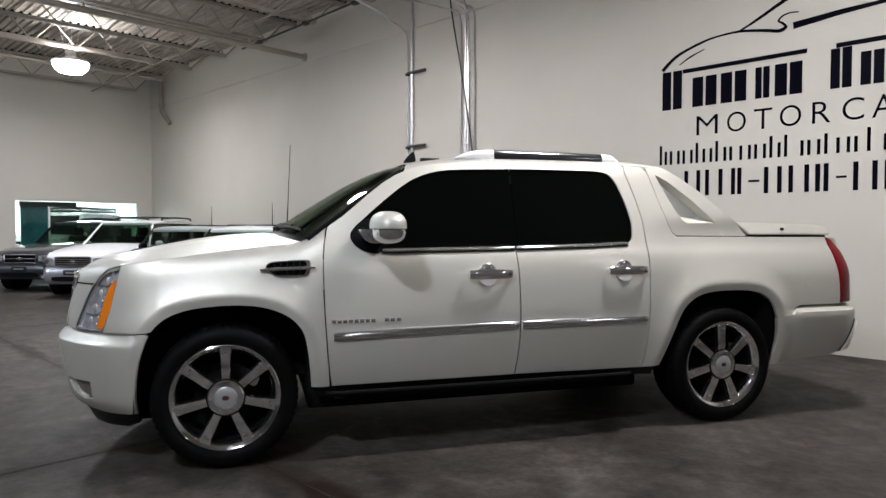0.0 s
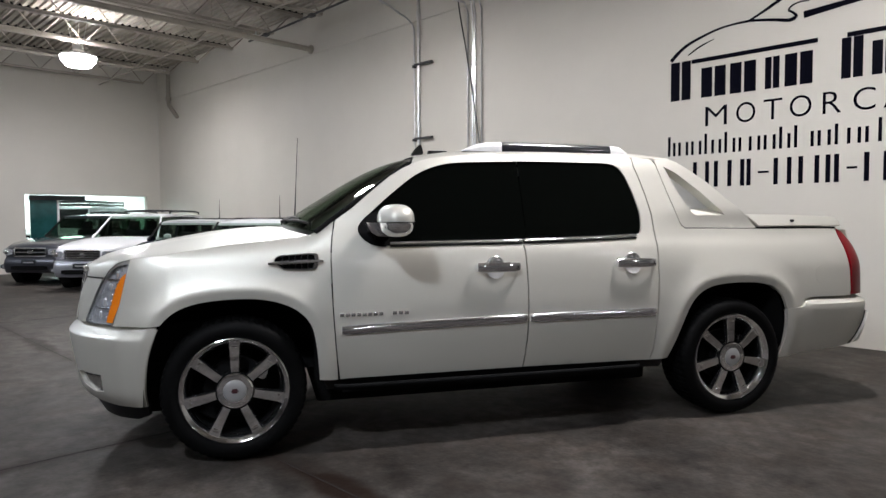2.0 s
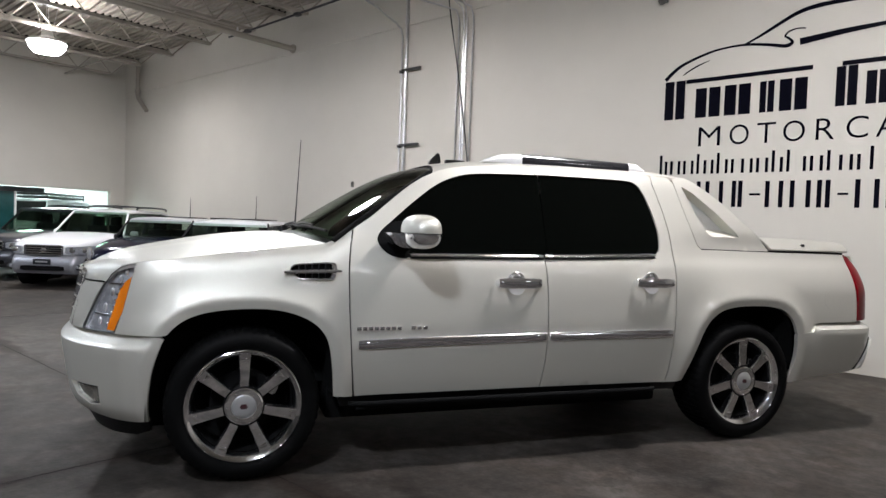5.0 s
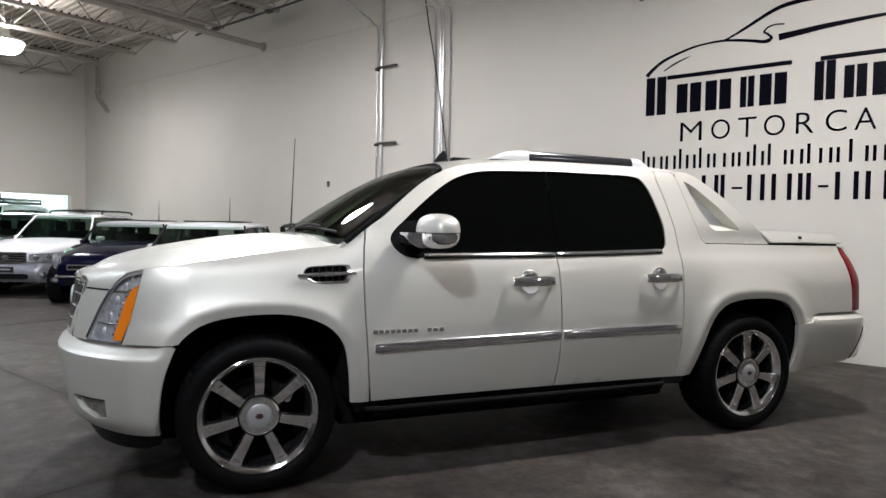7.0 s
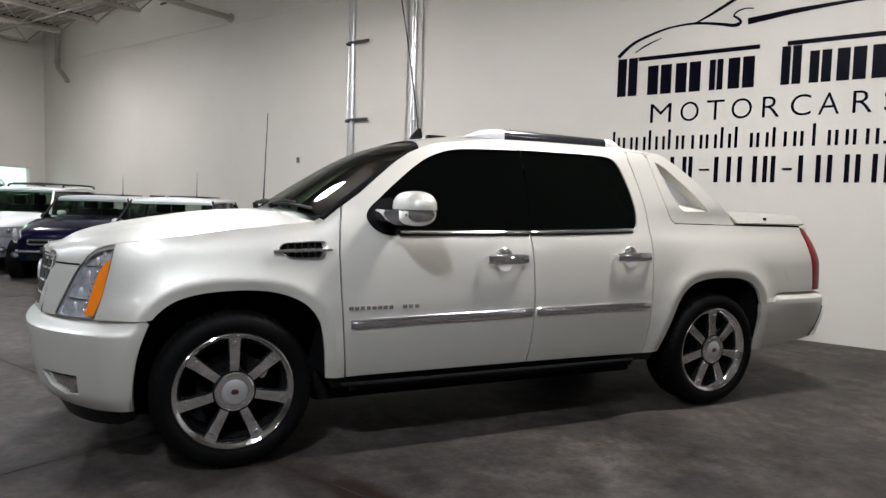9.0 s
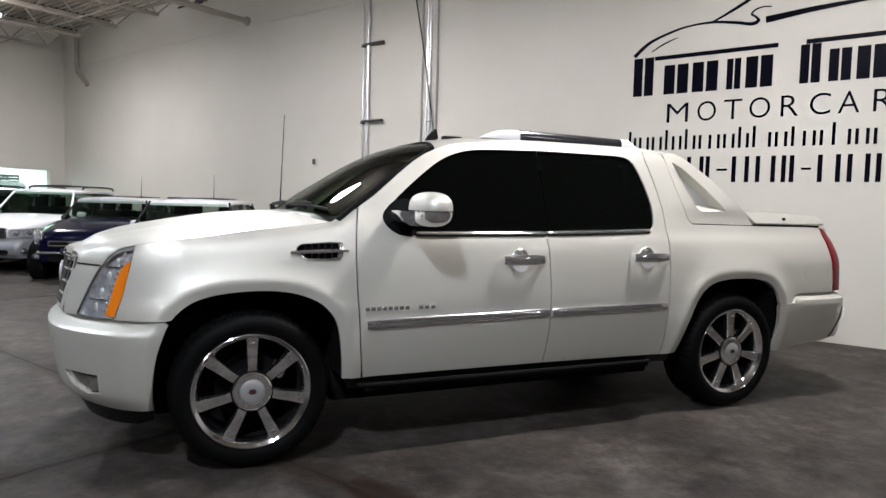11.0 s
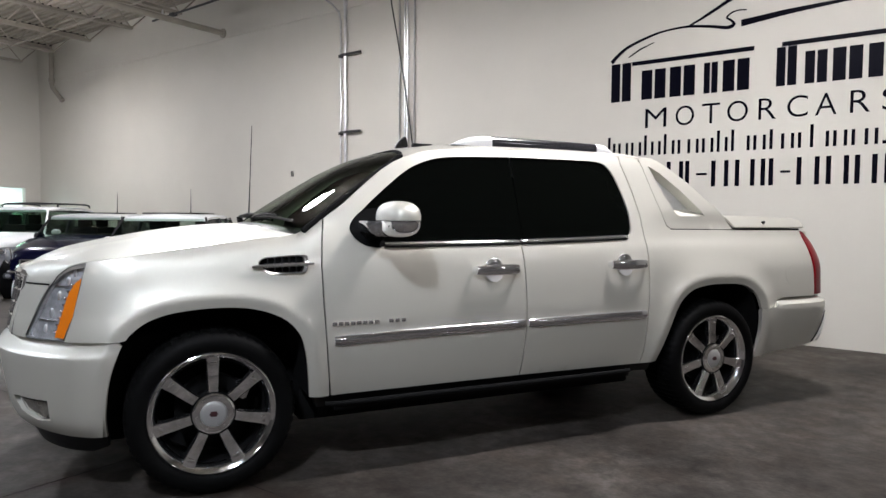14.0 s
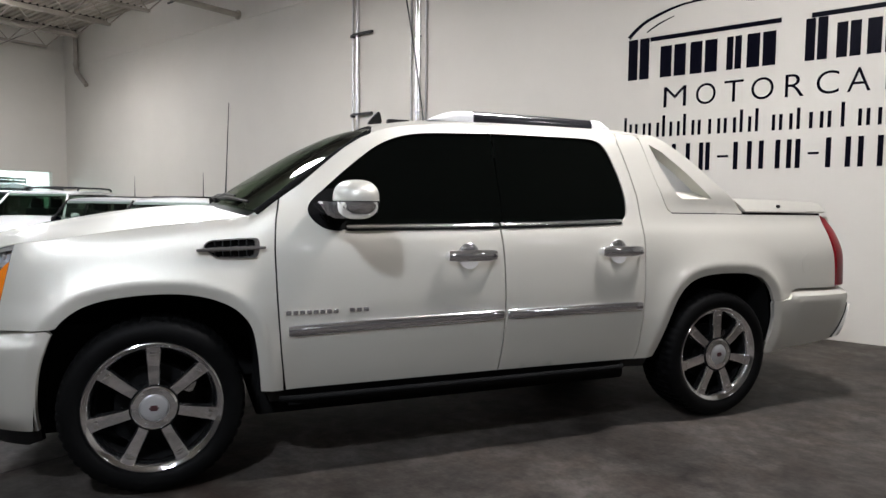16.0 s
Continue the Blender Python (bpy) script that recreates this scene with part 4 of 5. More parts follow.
for lo, hi in ((0.003, 0.027), (0.973, 0.997)):
    part("windscreen_border", sheet(lambda s, t: screen(s, lo + (hi - lo) * t, 0.005), 24, 3), MATT, truck, "black printed border of the windscreen")
part("windscreen_seal", tube([screen(1.0, k / 20, 0.002) for k in range(21)], 0.012, 8), MATT, truck)
part("cowl", sheet(lambda s, t: tuple(np.array(hood(1.0, t)) * (1 - s) + np.array(screen(0.02, t, 0.01)) * s - np.array((0, 0, 0.022 * (1 - s)))), 4, 40), BLACK, truck, "black cowl below the windscreen")
for y0 in (0.42, 1.05):
    w = thing("wiper", pose(0, 0, 0), "black windscreen wiper arm and blade", "")
    w.parent = truck
    part("pivot", tube([(0.33, y0 + 0.42, 1.325), (0.325, y0 + 0.42, 1.365)], 0.02, 8), BLACK, w)
    part("arm", tube([(0.33, y0 + 0.42, 1.365), (0.36, y0 + 0.2, 1.385), (0.395, y0 + 0.02, 1.375)], [0.012, 0.010, 0.007], 6), BLACK, w)
    part("blade", tube([(0.335, y0 + 0.36, 1.365), (0.375, y0 + 0.1, 1.365), (0.44, y0 - 0.2, 1.345)], 0.009, 6), BLACK, w)

ZR = Curve((1.0, 1.75), (1.19, 1.802), (1.5, 1.848), (2.0, 1.868), (2.6, 1.864), (2.95, 1.84))


def roof(s, t):
    v = 2 * t if t <= 0.5 else 2 - 2 * t
    xf = screen(1.0, t)[0] + 0.004
    x = xf + (2.95 - xf) * s
    ze = ZTOP(x) + 0.002
    ye = skin(x, ze)[1] if x < 2.70 else 0.284
    y = ye + (YC - ye) * v
    z = ze + (max(ZR(x), ze) - ze) * (1 - (1 - v) ** 4.5)
    return (x, y if t <= 0.5 else 2 * YC - y, z)


part("roof", sheet(roof, 44, 48, 0.02), PEARL, truck, smooth=50)
part("rear_window", sheet(lambda s, t: (2.95 + 0.12 * s, 0.32 + 1.36 * t, 1.80 - 0.5 * s), 6, 6), TINT, truck)
part("cab_interior", merge(box((0.75, 0.30, 0.80), (2.6, 1.70, 1.18)), box((2.45, 0.32, 1.18), (2.55, 1.68, 1.70))), MATT, truck, "dark cabin interior")
part("dashboard", sheet(lambda s, t: (0.44 + 0.42 * s, 0.22 + 1.56 * t, 1.26 + 0.03 * math.sin(math.pi * s)), 6, 12, 0.12), BLACK, truck, "dark dashboard")
for y in (0.55, 1.45):
    bmx = box((1.35, y - 0.24, 1.1), (1.50, y + 0.24, 1.50), 0.05)
    part("seat_back", merge(bmx, box((1.40, y - 0.13, 1.50), (1.49, y + 0.13, 1.68), 0.035)), BLACK, truck)

# side glass, belt mouldings
gl = lambda u, z, i=0: skin(u, z, i + 0.012)
both("front_window", panel(dl_top[:-1] + [(1.70, 1.746), (1.70, 1.220)] + [p for p in dl_low if p[0] < 1.69], gl, 0.05, 0), TINT, "black privacy glass side window")
both("pillar_cover", panel([(1.695, 1.748), (1.80, 1.750), (1.80, 1.221), (1.695, 1.219)], lambda u, z, i=0: skin(u, z, i + 0.010), 0.05, 0.008), TINT)
both("rear_window_glass", panel([(1.805, 1.750)] + dr + [(1.805, 1.222)], gl, 0.05, 0), TINT, "black privacy glass side window")
def half_round(ends, half, out, material, name, label=""):
    """A rounded bright strip lying on the body side; ends: (x, z) knots of its middle line."""
    line = Curve(*ends)
    x0, x1, n = ends[0][0], ends[-1][0], 28
    bm = bmesh.new()
    rows = []
    for i in range(n + 1):
        x = x0 + (x1 - x0) * i / n
        k = min(1.0, 0.86 + 14 * min(x - x0, x1 - x))
        row = []
        for j in range(11):
            a = math.pi * (j / 10 - 0.5)
            z = line(x) + half * k * math.sin(a)
            row.append(bm.verts.new(skin(x, z, 0.006 - (out * min(1.0, 0.6 + 40 * min(x - x0, x1 - x)) + 0.006) * math.cos(a) ** 0.7 if 0 < j < 10 else 0.006)))
        rows.append(row)
    for a, b in zip(rows, rows[1:]):
        for j in range(10):
            bm.faces.new((a[j], a[j + 1], b[j + 1], b[j]))
    bm.faces.new(rows[0][::-1])
    bm.faces.new(rows[-1])
    both(name, bm, material, label, smooth=50)


half_round([(0.905, 1.222), (1.30, 1.225), (1.762, 1.229)], 0.012, 0.017, CHROME, "belt_moulding", "chrome strip under the window")
half_round([(1.775, 1.230), (2.20, 1.240), (2.50, 1.250), (2.585, 1.253)], 0.012, 0.017, CHROME, "belt_moulding", "chrome strip under the window")
# black strips paint the dark reflection along the chrome's lower half
half_round([(0.905, 1.207), (1.30, 1.210), (1.764, 1.214)], 0.0055, 0.010, MATT, "belt_dark_line", "black strip for the dark reflection in the chrome's lower half")
half_round([(1.773, 1.215), (2.20, 1.225), (2.50, 1.235), (2.59, 1.238)], 0.0055, 0.010, MATT, "belt_dark_line", "black strip for the dark reflection in the chrome's lower half")
both("mirror_sail", panel(spline([(0.716, 1.31), (0.735, 1.35), (0.80, 1.405), (0.90, 1.40), (0.90, 1.22), (0.82, 1.208), (0.765, 1.232), (0.728, 1.27)], 3, True), lambda u, z, i=0: skin(u, z, i - 0.004), 0.03, 0.015), MATT, "black mirror mount")
# door mouldings, badge blocks and handles
for ends in ([(0.604, 0.720), (1.0, 0.731), (1.768, 0.744)], [(1.792, 0.744), (2.30, 0.747), (2.695, 0.748)]):
    half_round([(x, z - 0.003) for x, z in ends], 0.029, 0.019, TRIMCHROME, "door_moulding", "chrome strip moulding along the door")
for i in range(8):
    part("badge_block", box((0.592 + 0.033 * i, skin(0.7, 0.81)[1] - 0.006, 0.798), (0.592 + 0.033 * i + 0.025, skin(0.7, 0.81)[1] + 0.004, 0.818), 0.002), CHROME, truck)
for i in range(3):
    part("badge_block", box((0.905 + 0.036 * i, skin(0.9, 0.81)[1] - 0.006, 0.799), (0.905 + 0.036 * i + 0.026, skin(0.9, 0.81)[1] + 0.004, 0.819), 0.002), CHROME, truck)
part("fuel_door", panel([(4.085 + 0.074 * math.cos(a * math.tau / 32), 0.96 + 0.074 * math.sin(a * math.tau / 32)) for a in range(32)], skin, 0.02, 0.006, lift=0.0012), PEARL, truck)


def handle(xc, zc, near=True):
    y = skin(xc, zc)[1]
    ob = thing("door_handle", pose(0, 0, 0), "chrome pull handle over a shallow cup", "")
    ob.parent = truck
    cup = bmesh.new()
    bmesh.ops.create_uvsphere(cup, u_segments=24, v_segments=12, radius=1, matrix=Matrix.Translation((xc - 0.01, y + 0.004, zc - 0.012)) @ Matrix.Diagonal((0.062, 0.012, 0.062, 1)))
    part("cup", cup, PEARL, ob)
    # silver lip added for the bright patch of light in the cup
    lip = sheet(lambda s, t: (xc - 0.01 + 0.060 * math.cos(math.pi * t) * math.sqrt(max(0.0, 1 - (s * 0.98) ** 2)), y - 0.003 - 0.016 * s, zc - 0.014 - 0.058 * s), 6, 10, 0.014, (0, 1, 0))
    part("cup_glint", lip, SILVER, ob)
    top_ = bmesh.new()
    bmesh.ops.create_uvsphere(top_, u_segments=24, v_segments=12, radius=1, matrix=Matrix.Translation((xc - 0.01, y + 0.001, zc + 0.012)) @ Matrix.Diagonal((0.060, 0.015, 0.056, 1)))
    bmesh.ops.bisect_plane(top_, geom=top_.verts[:] + top_.edges[:] + top_.faces[:], plane_co=(0, 0, zc + 0.01), plane_no=(0, 0, -1), clear_outer=True)
    part("escutcheon", top_, SATIN, ob)
    rows = [(-0.148, 0.014, 0.017), (-0.139, 0.034, 0.026), (-0.09, 0.044, 0.031), (0, 0.047, 0.031), (0.09, 0.044, 0.031), (0.139, 0.034, 0.026), (0.148, 0.014, 0.017)]
    bmh = bmesh.new()
    rings = []
    for dx, out, h in rows:
        rings.append([bmh.verts.new((xc + dx, y - out + 0.014 * math.cos(k * math.tau / 12), zc + h * math.sin(k * math.tau / 12))) for k in range(12)])
    for a, b in zip(rings, rings[1:]):
        for k in range(12):
            bmh.faces.new((a[k], a[(k + 1) % 12], b[(k + 1) % 12], b[k]))
    bmh.faces.new(rings[0]); bmh.faces.new(rings[-1][::-1])
    part("grip", bmh, CHROME, ob)
    part("keyhole", tube([(xc + 0.115, y - 0.052, zc), (xc + 0.115, y - 0.042, zc)], 0.010, 12), BLACK, ob)


handle(1.575, 1.068)
handle(2.540, 1.076)

# fender vent
part("vent_bezel", panel(VENT, lambda u, z, i=0: skin(u, z, i - 0.012), 0.012, 0.03, [vin]), CHROME, truck, "chrome bezel of the fender vent")
part("vent_mesh", panel(vin, lambda u, z, i=0: skin(u, z, i + 0.012), 0.03, 0), MATT, truck, "black vent opening")
for i in range(5):
    x = 0.27 + 0.036 * i
    part("vent_fin", box((x, skin(x, 1.12)[1] - 0.004, 1.088), (x + 0.006, skin(x, 1.12)[1] + 0.02, 1.160)), BLACK, truck)
part("vent_blade", tube([Vector(skin(x, z, -0.020)) for x, z in ((0.190, 1.117), (0.25, 1.119), (0.35, 1.122), (0.45, 1.125), (0.502, 1.127))], [0.007, 0.011, 0.011, 0.010, 0.006], 10), CHROME, truck, "chrome blade across the vent")

# mirror
def shell(center, rx, ry, rz, zlo, zhi, n=2.6):
    bm = bmesh.new()
    bmesh.ops.create_uvsphere(bm, u_segments=40, v_segments=26, radius=1)
    for v in bm.verts:
        p = v.co
        k = (abs(p.x) ** n + abs(p.y) ** n + abs(p.z) ** n) ** (-1 / n)
        q = p * k
        v.co = Vector((center[0] + rx * q.x, center[1] + ry * q.y, center[2] + rz * q.z))
    geom = lambda: bm.verts[:] + bm.edges[:] + bm.faces[:]
    if zlo is not None:
        bmesh.ops.bisect_plane(bm, geom=geom(), plane_co=(0, 0, zlo), plane_no=(0, 0, -1), clear_outer=True)
    if zhi is not None:
        bmesh.ops.bisect_plane(bm, geom=geom(), plane_co=(0, 0, zhi), plane_no=(0, 0, 1), clear_outer=True)
    return bm


MC = (0.893, -0.165, 1.360)
both("mirror_housing", shell(MC, 0.098, 0.165, 0.092, 1.353, None), PEARL, "white upper shell of the side mirror")
both("mirror_cover", shell(MC, 0.1005, 0.1675, 0.0935, None, 1.349), CHROME, "chrome lower shell of the side mirror")
both("mirror_arm", prism([(0.735, 1.350), (0.80, 1.348), (0.89, 1.345), (0.90, 1.272), (0.83, 1.266), (0.785, 1.276), (0.755, 1.305)], 1, -0.11, 0.085, 0.012), CHROME, "chrome mirror foot")
both("mirror_foot", prism([(0.765, 1.30), (0.90, 1.295), (0.90, 1.245), (0.80, 1.245)], 1, 0.02, 0.12, 0.012), MATT)

# roof rails, fin, aerial
ZRAIL = Curve((1.45, 1.822), (1.50, 1.848), (1.60, 1.880), (1.72, 1.890), (1.9, 1.889), (2.50, 1.884), (2.62, 1.880), (2.685, 1.842))
RY = 0.40


def rail(x0, x1, name, material, label=""):
    n = 16
    bm = bmesh.new()
    rings = []
    for i in range(n + 1):
        x = x0 + (x1 - x0) * i / n
        zt, zb = ZRAIL(x), 1.822
        h = zt - zb
        pts = [(RY - 0.032, zb)] + [(RY - 0.032 * math.cos(math.pi * k / 12), zb + h * (0.35 + 0.65 * math.sin(math.pi * k / 12))) for k in range(13)] + [(RY + 0.032, zb)]
        rings.append([bm.verts.new((x, y, z)) for y, z in pts])
    for a, b in zip(rings, rings[1:]):
        for k in range(14):
            bm.faces.new((a[k], a[k + 1], b[k + 1], b[k]))
    bm.faces.new(rings[0]); bm.faces.new(rings[-1][::-1])
    both(name, bm, material, label, smooth=60)


rail(1.455, 1.735, "rail_foot", RAILSILVER, "silver front foot of the roof rail")
rail(1.736, 2.555, "roof_rail", RAILBLACK, "glossy black roof rail")
rail(2.556, 2.685, "rail_foot", RAILSILVER)
part("shark_fin", prism([(1.148, 1.80), (1.165, 1.83), (1.20, 1.868), (1.220, 1.882), (1.227, 1.866), (1.238, 1.812)], 1, 0.56, 0.60, 0.006), BLACK, truck, "black fin aerial on the roof")
part("roof_antenna_base", box((1.27, 0.55, 1.815), (1.40, 0.60, 1.838), 0.006), BLACK, truck, "low black bar behind the fin")
part("aerial", tube([(0.425, 1.735, 1.30), (0.43, 1.74, 1.40), (0.44, 1.755, 1.6), (0.462, 1.782, 2.045)], [0.012, 0.006, 0.0035, 0.0025], 8), BLACK, truck, "thin whip aerial on the far fender")

# bed lid, tail
lid = prism([(3.606, 1.306), (3.524, 1.398), (3.70, 1.397), (3.95, 1.391), (4.25, 1.379), (4.31, 1.372), (4.342, 1.350), (4.346, 1.306)], 1, 0.122, 1.878, 0.008, 3)
for v in lid.verts:
    v.co.y += (YC - v.co.y) * 0.045 * soft((v.co.z - 1.306) / 0.09)
part("bed_lid", lid, PEARL, truck, "white rigid bed cover")
# black backing stands in for the shade in the cover's gaps
part("bed_shade_block", merge(box((3.40, 0.16, 1.10), (4.33, 1.84, 1.302)), prism([(3.505, 1.386), (3.595, 1.290), (3.66, 1.290), (3.565, 1.386)], 1, 0.17, 1.83)), MATT, truck, "black block filling the bed, for the shade in the gaps round the cover")
part("lid_lock", tube([(3.905, 0.122, 1.348), (3.905, 0.140, 1.348)], 0.011, 10), BLACK, truck)
both("bed_rail_cap", panel([(3.61, 1.286), (ux(4.335), 1.284), (ux(4.335), 1.297), (3.61, 1.297)], lambda u, z, i=0: skin(u, z, i + 0.03), 0.03, 0.05), BLACK)
TAILU = [(ux(4.325), 1.286), (ux(4.40), 1.268), (ux(4.45), 1.22), (ux(4.50), 1.15), (ux(4.52), 1.0), (ux(4.51), 0.86), (ux(4.475), 0.808), (ux(4.333), 0.808), (ux(4.338), 0.86), (ux(4.342), 0.96), (ux(4.336), 1.10), (ux(4.330), 1.20)]
both("tail_lamp", panel(TAILU, lambda u, z, i=0: skin(u, z, i - 0.012 + 0.01 * soft(abs(z - 1.04) / 0.24)), 0.02, 0.05), RED, "tall red tail lamp")
RB_END = 4.25 + SR[-1] - 0.001
part("tailgate", sheet(lambda s, t: skin(RB_END - 0.02, 0.80 + 0.48 * s, 0.02)[:1] + (0.2 + 1.6 * t, 0.80 + 0.48 * s), 6, 6), PEARL, truck)
both("rear_side_fill", panel([(ux(4.45), 0.80), (RB_END, 0.80), (RB_END, 1.28), (ux(4.45), 1.28)], lambda u, z, i=0: skin(u, z, i + 0.03), 0.05, 0), PEARL)
RB = [(3.888, 0.7335), (3.918, 0.7835), (3.962, 0.7985)] + [(ux(4.20), 0.7985), (ux(4.38), 0.7985), (ux(4.50), 0.7985), (RB_END, 0.7985), (RB_END, 0.50), (ux(4.55), 0.47), (ux(4.45), 0.445), (ux(4.30), 0.425), (4.10, 0.405), (3.85, 0.385), (3.722, 0.373)] + [p for p in ARCH_R[::-1] if p[1] < 0.715 and p[0] > 3.5][1:] + [(3.752, 0.7205)]
both("rear_bumper", panel(RB, bumper_rear, 0.028, 0.03), PEARL)
both("bumper_step", panel([(ux(4.487), 0.675), (RB_END, 0.675), (RB_END, 0.46), (ux(4.50), 0.452), (ux(4.35), 0.436), (ux(4.41), 0.50), (ux(4.455), 0.58)], lambda u, z, i=0: bumper_rear(u, z, i - 0.006), 0.03, 0.05), BLACK, "dark step pad of the rear bumper")
both("bumper_corner_cap", panel([(ux(4.497), 0.665), (RB_END, 0.665), (RB_END, 0.465), (ux(4.50), 0.458), (ux(4.38), 0.446), (ux(4.425), 0.50), (ux(4.467), 0.58)], lambda u, z, i=0: bumper_rear(u, z, i - 0.024), 0.03, 0.03), PEARL)

# underside
part("engine_undertray", box((-0.70, 0.36, 0.22), (-0.05, 1.64, 0.75), 0.02), MATT, truck, "black underside")
part("floor_pan", box((0.47, 0.27, 0.23), (2.78, 1.73, 0.50), 0.03), MATT, truck, "black underside")
part("frame_rails", box((-0.04, 0.42, 0.505), (3.74, 1.58, 0.85)), MATT, truck, "black underside")
part("tail_underside", box((3.75, 0.15, 0.40), (4.42, 1.85, 0.75)), MATT, truck, "black underside")
both("running_board", tube([(0.56, 0.02, 0.384), (0.66, -0.012, 0.388), (1.6, -0.018, 0.389), (2.50, -0.012, 0.388), (2.56, 0.005, 0.386), (2.60, 0.06, 0.382)], 0.014, 12), MATT, "black tubular running board")
both("board_tread", box((0.60, 0.0, 0.350), (2.56, 0.20, 0.380), 0.010), MATT)
both("sill", panel([(0.50, 0.42), (2.78, 0.42), (2.76, 0.36), (0.52, 0.36)], lambda u, z, i=0: skin(u, z, i + 0.03), 0.06, 0.06), BLACK)
for a, lo, hi in ((ARCH_F, -1, 1), (ARCH_R, 2.5, 4.2)):
    pts = [(x, z) for x, z in a]
    bm = bmesh.new()
    rows = [[bm.verts.new((x, y, z)) for x, z in pts] for y in (0.035, 0.40)]
    for i in range(len(pts) - 1):
        bm.faces.new((rows[0][i], rows[0][i + 1], rows[1][i + 1], rows[1][i]))
    bm.faces.new(rows[1])
    both("wheel_housing", bm, MATT, "black wheel housing")


# ---------------------------------------------------------------- wheels
def spoke_mesh():
    """One flat chrome spoke, pointing up."""
    rows = [(0.085, 0.026, 0.012), (0.11, 0.0265, 0.008), (0.15, 0.028, 0.008), (0.19, 0.030, 0.011), (0.235, 0.0325, 0.013), (0.262, 0.034, 0.010), (0.288, 0.037, 0.006)]
    bm = bmesh.new()
    rings = []
    for r, w, y in rows:
        rings.append([bm.verts.new(p) for p in ((-w, y + 0.010, r), (-w + 0.006, y + 0.0012, r), (0, y, r), (w - 0.006, y + 0.0012, r), (w, y + 0.010, r), (w, y + 0.05, r), (-w, y + 0.05, r))])
    for a, b in zip(rings, rings[1:]):
        for k in range(7):
            bm.faces.new((a[k], a[(k + 1) % 7], b[(k + 1) % 7], b[k]))
    bm.faces.new(rings[0]); bm.faces.new(rings[-1][::-1])
    slot = box((-0.016, 0.008, 0.236), (0.016, 0.018, 0.254), 0.003)
    return finish(merge(bm, slot), "spoke", WHEELCHROME)


SPOKE = spoke_mesh()
TYRE = finish(lathe([(0.292, 0.05), (0.293, 0.012), (0.300, 0.002), (0.318, -0.012), (0.345, -0.016), (0.372, -0.010), (0.390, 0.006), (0.398, 0.022), (0.401, 0.030), (0.403, 0.060), (0.4035, 0.064), (0.394, 0.066), (0.394, 0.072), (0.4035, 0.074), (0.404, 0.12), (0.396, 0.122), (0.396, 0.130), (0.404, 0.132), (0.404, 0.20), (0.402, 0.24), (0.395, 0.262), (0.36, 0.285), (0.30, 0.27), (0.292, 0.22)], 216, [0, 0, 0, 0, 0, 0, 0.004, 0.008, 0.009, 0.009, 0.009, 0, 0, 0.008, 0.008, 0, 0, 0.008, 0.008, 0.008, 0.004, 0, 0, 0]), "tyre", RUBBER, 60)
RIMM = finish(lathe([(0.256, 0.26), (0.256, 0.10), (0.260, 0.045), (0.268, 0.022), (0.274, 0.014), (0.279, 0.007), (0.283, 0.005), (0.289, -0.003), (0.295, -0.006), (0.300, -0.003), (0.302, 0.004), (0.302, 0.03)], 96), "rim", WHEELCHROME)
# barrel and disc are coloured near black for the shade behind the spokes
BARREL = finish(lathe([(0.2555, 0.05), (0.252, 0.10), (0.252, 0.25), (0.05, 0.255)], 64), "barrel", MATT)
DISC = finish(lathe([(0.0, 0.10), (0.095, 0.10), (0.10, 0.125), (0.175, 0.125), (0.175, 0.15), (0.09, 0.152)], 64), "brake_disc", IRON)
CAPRING = finish(lathe([(0.060, 0.0), (0.064, -0.004), (0.092, -0.002), (0.099, 0.004), (0.101, 0.014), (0.101, 0.06)], 64), "cap_ring", WHEELCHROME)
CAP = finish(lathe([(0.0, -0.008), (0.030, -0.008), (0.052, -0.006), (0.058, -0.003), (0.061, 0.003)], 48), "centre_cap", CAPSILVER)
# black ring laid over the spokes to draw the shaded gap
RINGSHADE = finish(lathe([(0.098, 0.0085), (0.1005, 0.0040), (0.1055, 0.0045), (0.107, 0.009)], 48), "ring_gap_shade", MATT)
CALIPER = finish(prism([(0.10, 0.06), (0.16, 0.03), (0.185, 0.08), (0.17, 0.13), (0.12, 0.14)], 1, 0.085, 0.20, 0.008), "caliper", SATIN)
CREST = finish(merge(box((-0.016, -0.0105, -0.012), (0.014, -0.0075, 0.014), 0.002), box((-0.022, -0.0095, -0.004), (0.020, -0.0078, 0.004), 0.001)), "crest", WINE)


def wheel(x, z, near):
    m = pose(x, 0, z) if near else pose(x, 2 * YC, z, 0, 0, 180)
    ob = thing("wheel", m, "large seven-spoke chrome wheel with a low-profile tyre", "")
    ob.parent = truck
    for nm, me, lb in (("tyre", TYRE, "black low-profile tyre"), ("rim", RIMM, ""), ("barrel", BARREL, ""), ("brake_disc", DISC, "brake disc, near black for the shade behind the spokes"), ("cap_ring", CAPRING, ""), ("ring_gap_shade", RINGSHADE, "black ring for the shade in the gap round the centre ring"), ("centre_cap", CAP, "silver centre cap"), ("caliper", CALIPER, ""), ("crest", CREST, "")):
        part(nm, me, None, ob, lb)
    for k in range(7):
        part("spoke", SPOKE, None, ob, m=pose(0, 0, 0, 0, 360 / 7 * k, 0))
    for k in range(6):
        a = math.tau * k / 6 + 0.4
        part("lug_nut", tube([(0.079 * math.sin(a), -0.007, 0.079 * math.cos(a)), (0.079 * math.sin(a), 0.004, 0.079 * math.cos(a))], [0.006, 0.009], 6), CHROME, ob)


wheel(0.0, 0.404, True)
wheel(3.303, 0.404, True)
wheel(0.0, 0.404, False)
wheel(3.303, 0.404, False)


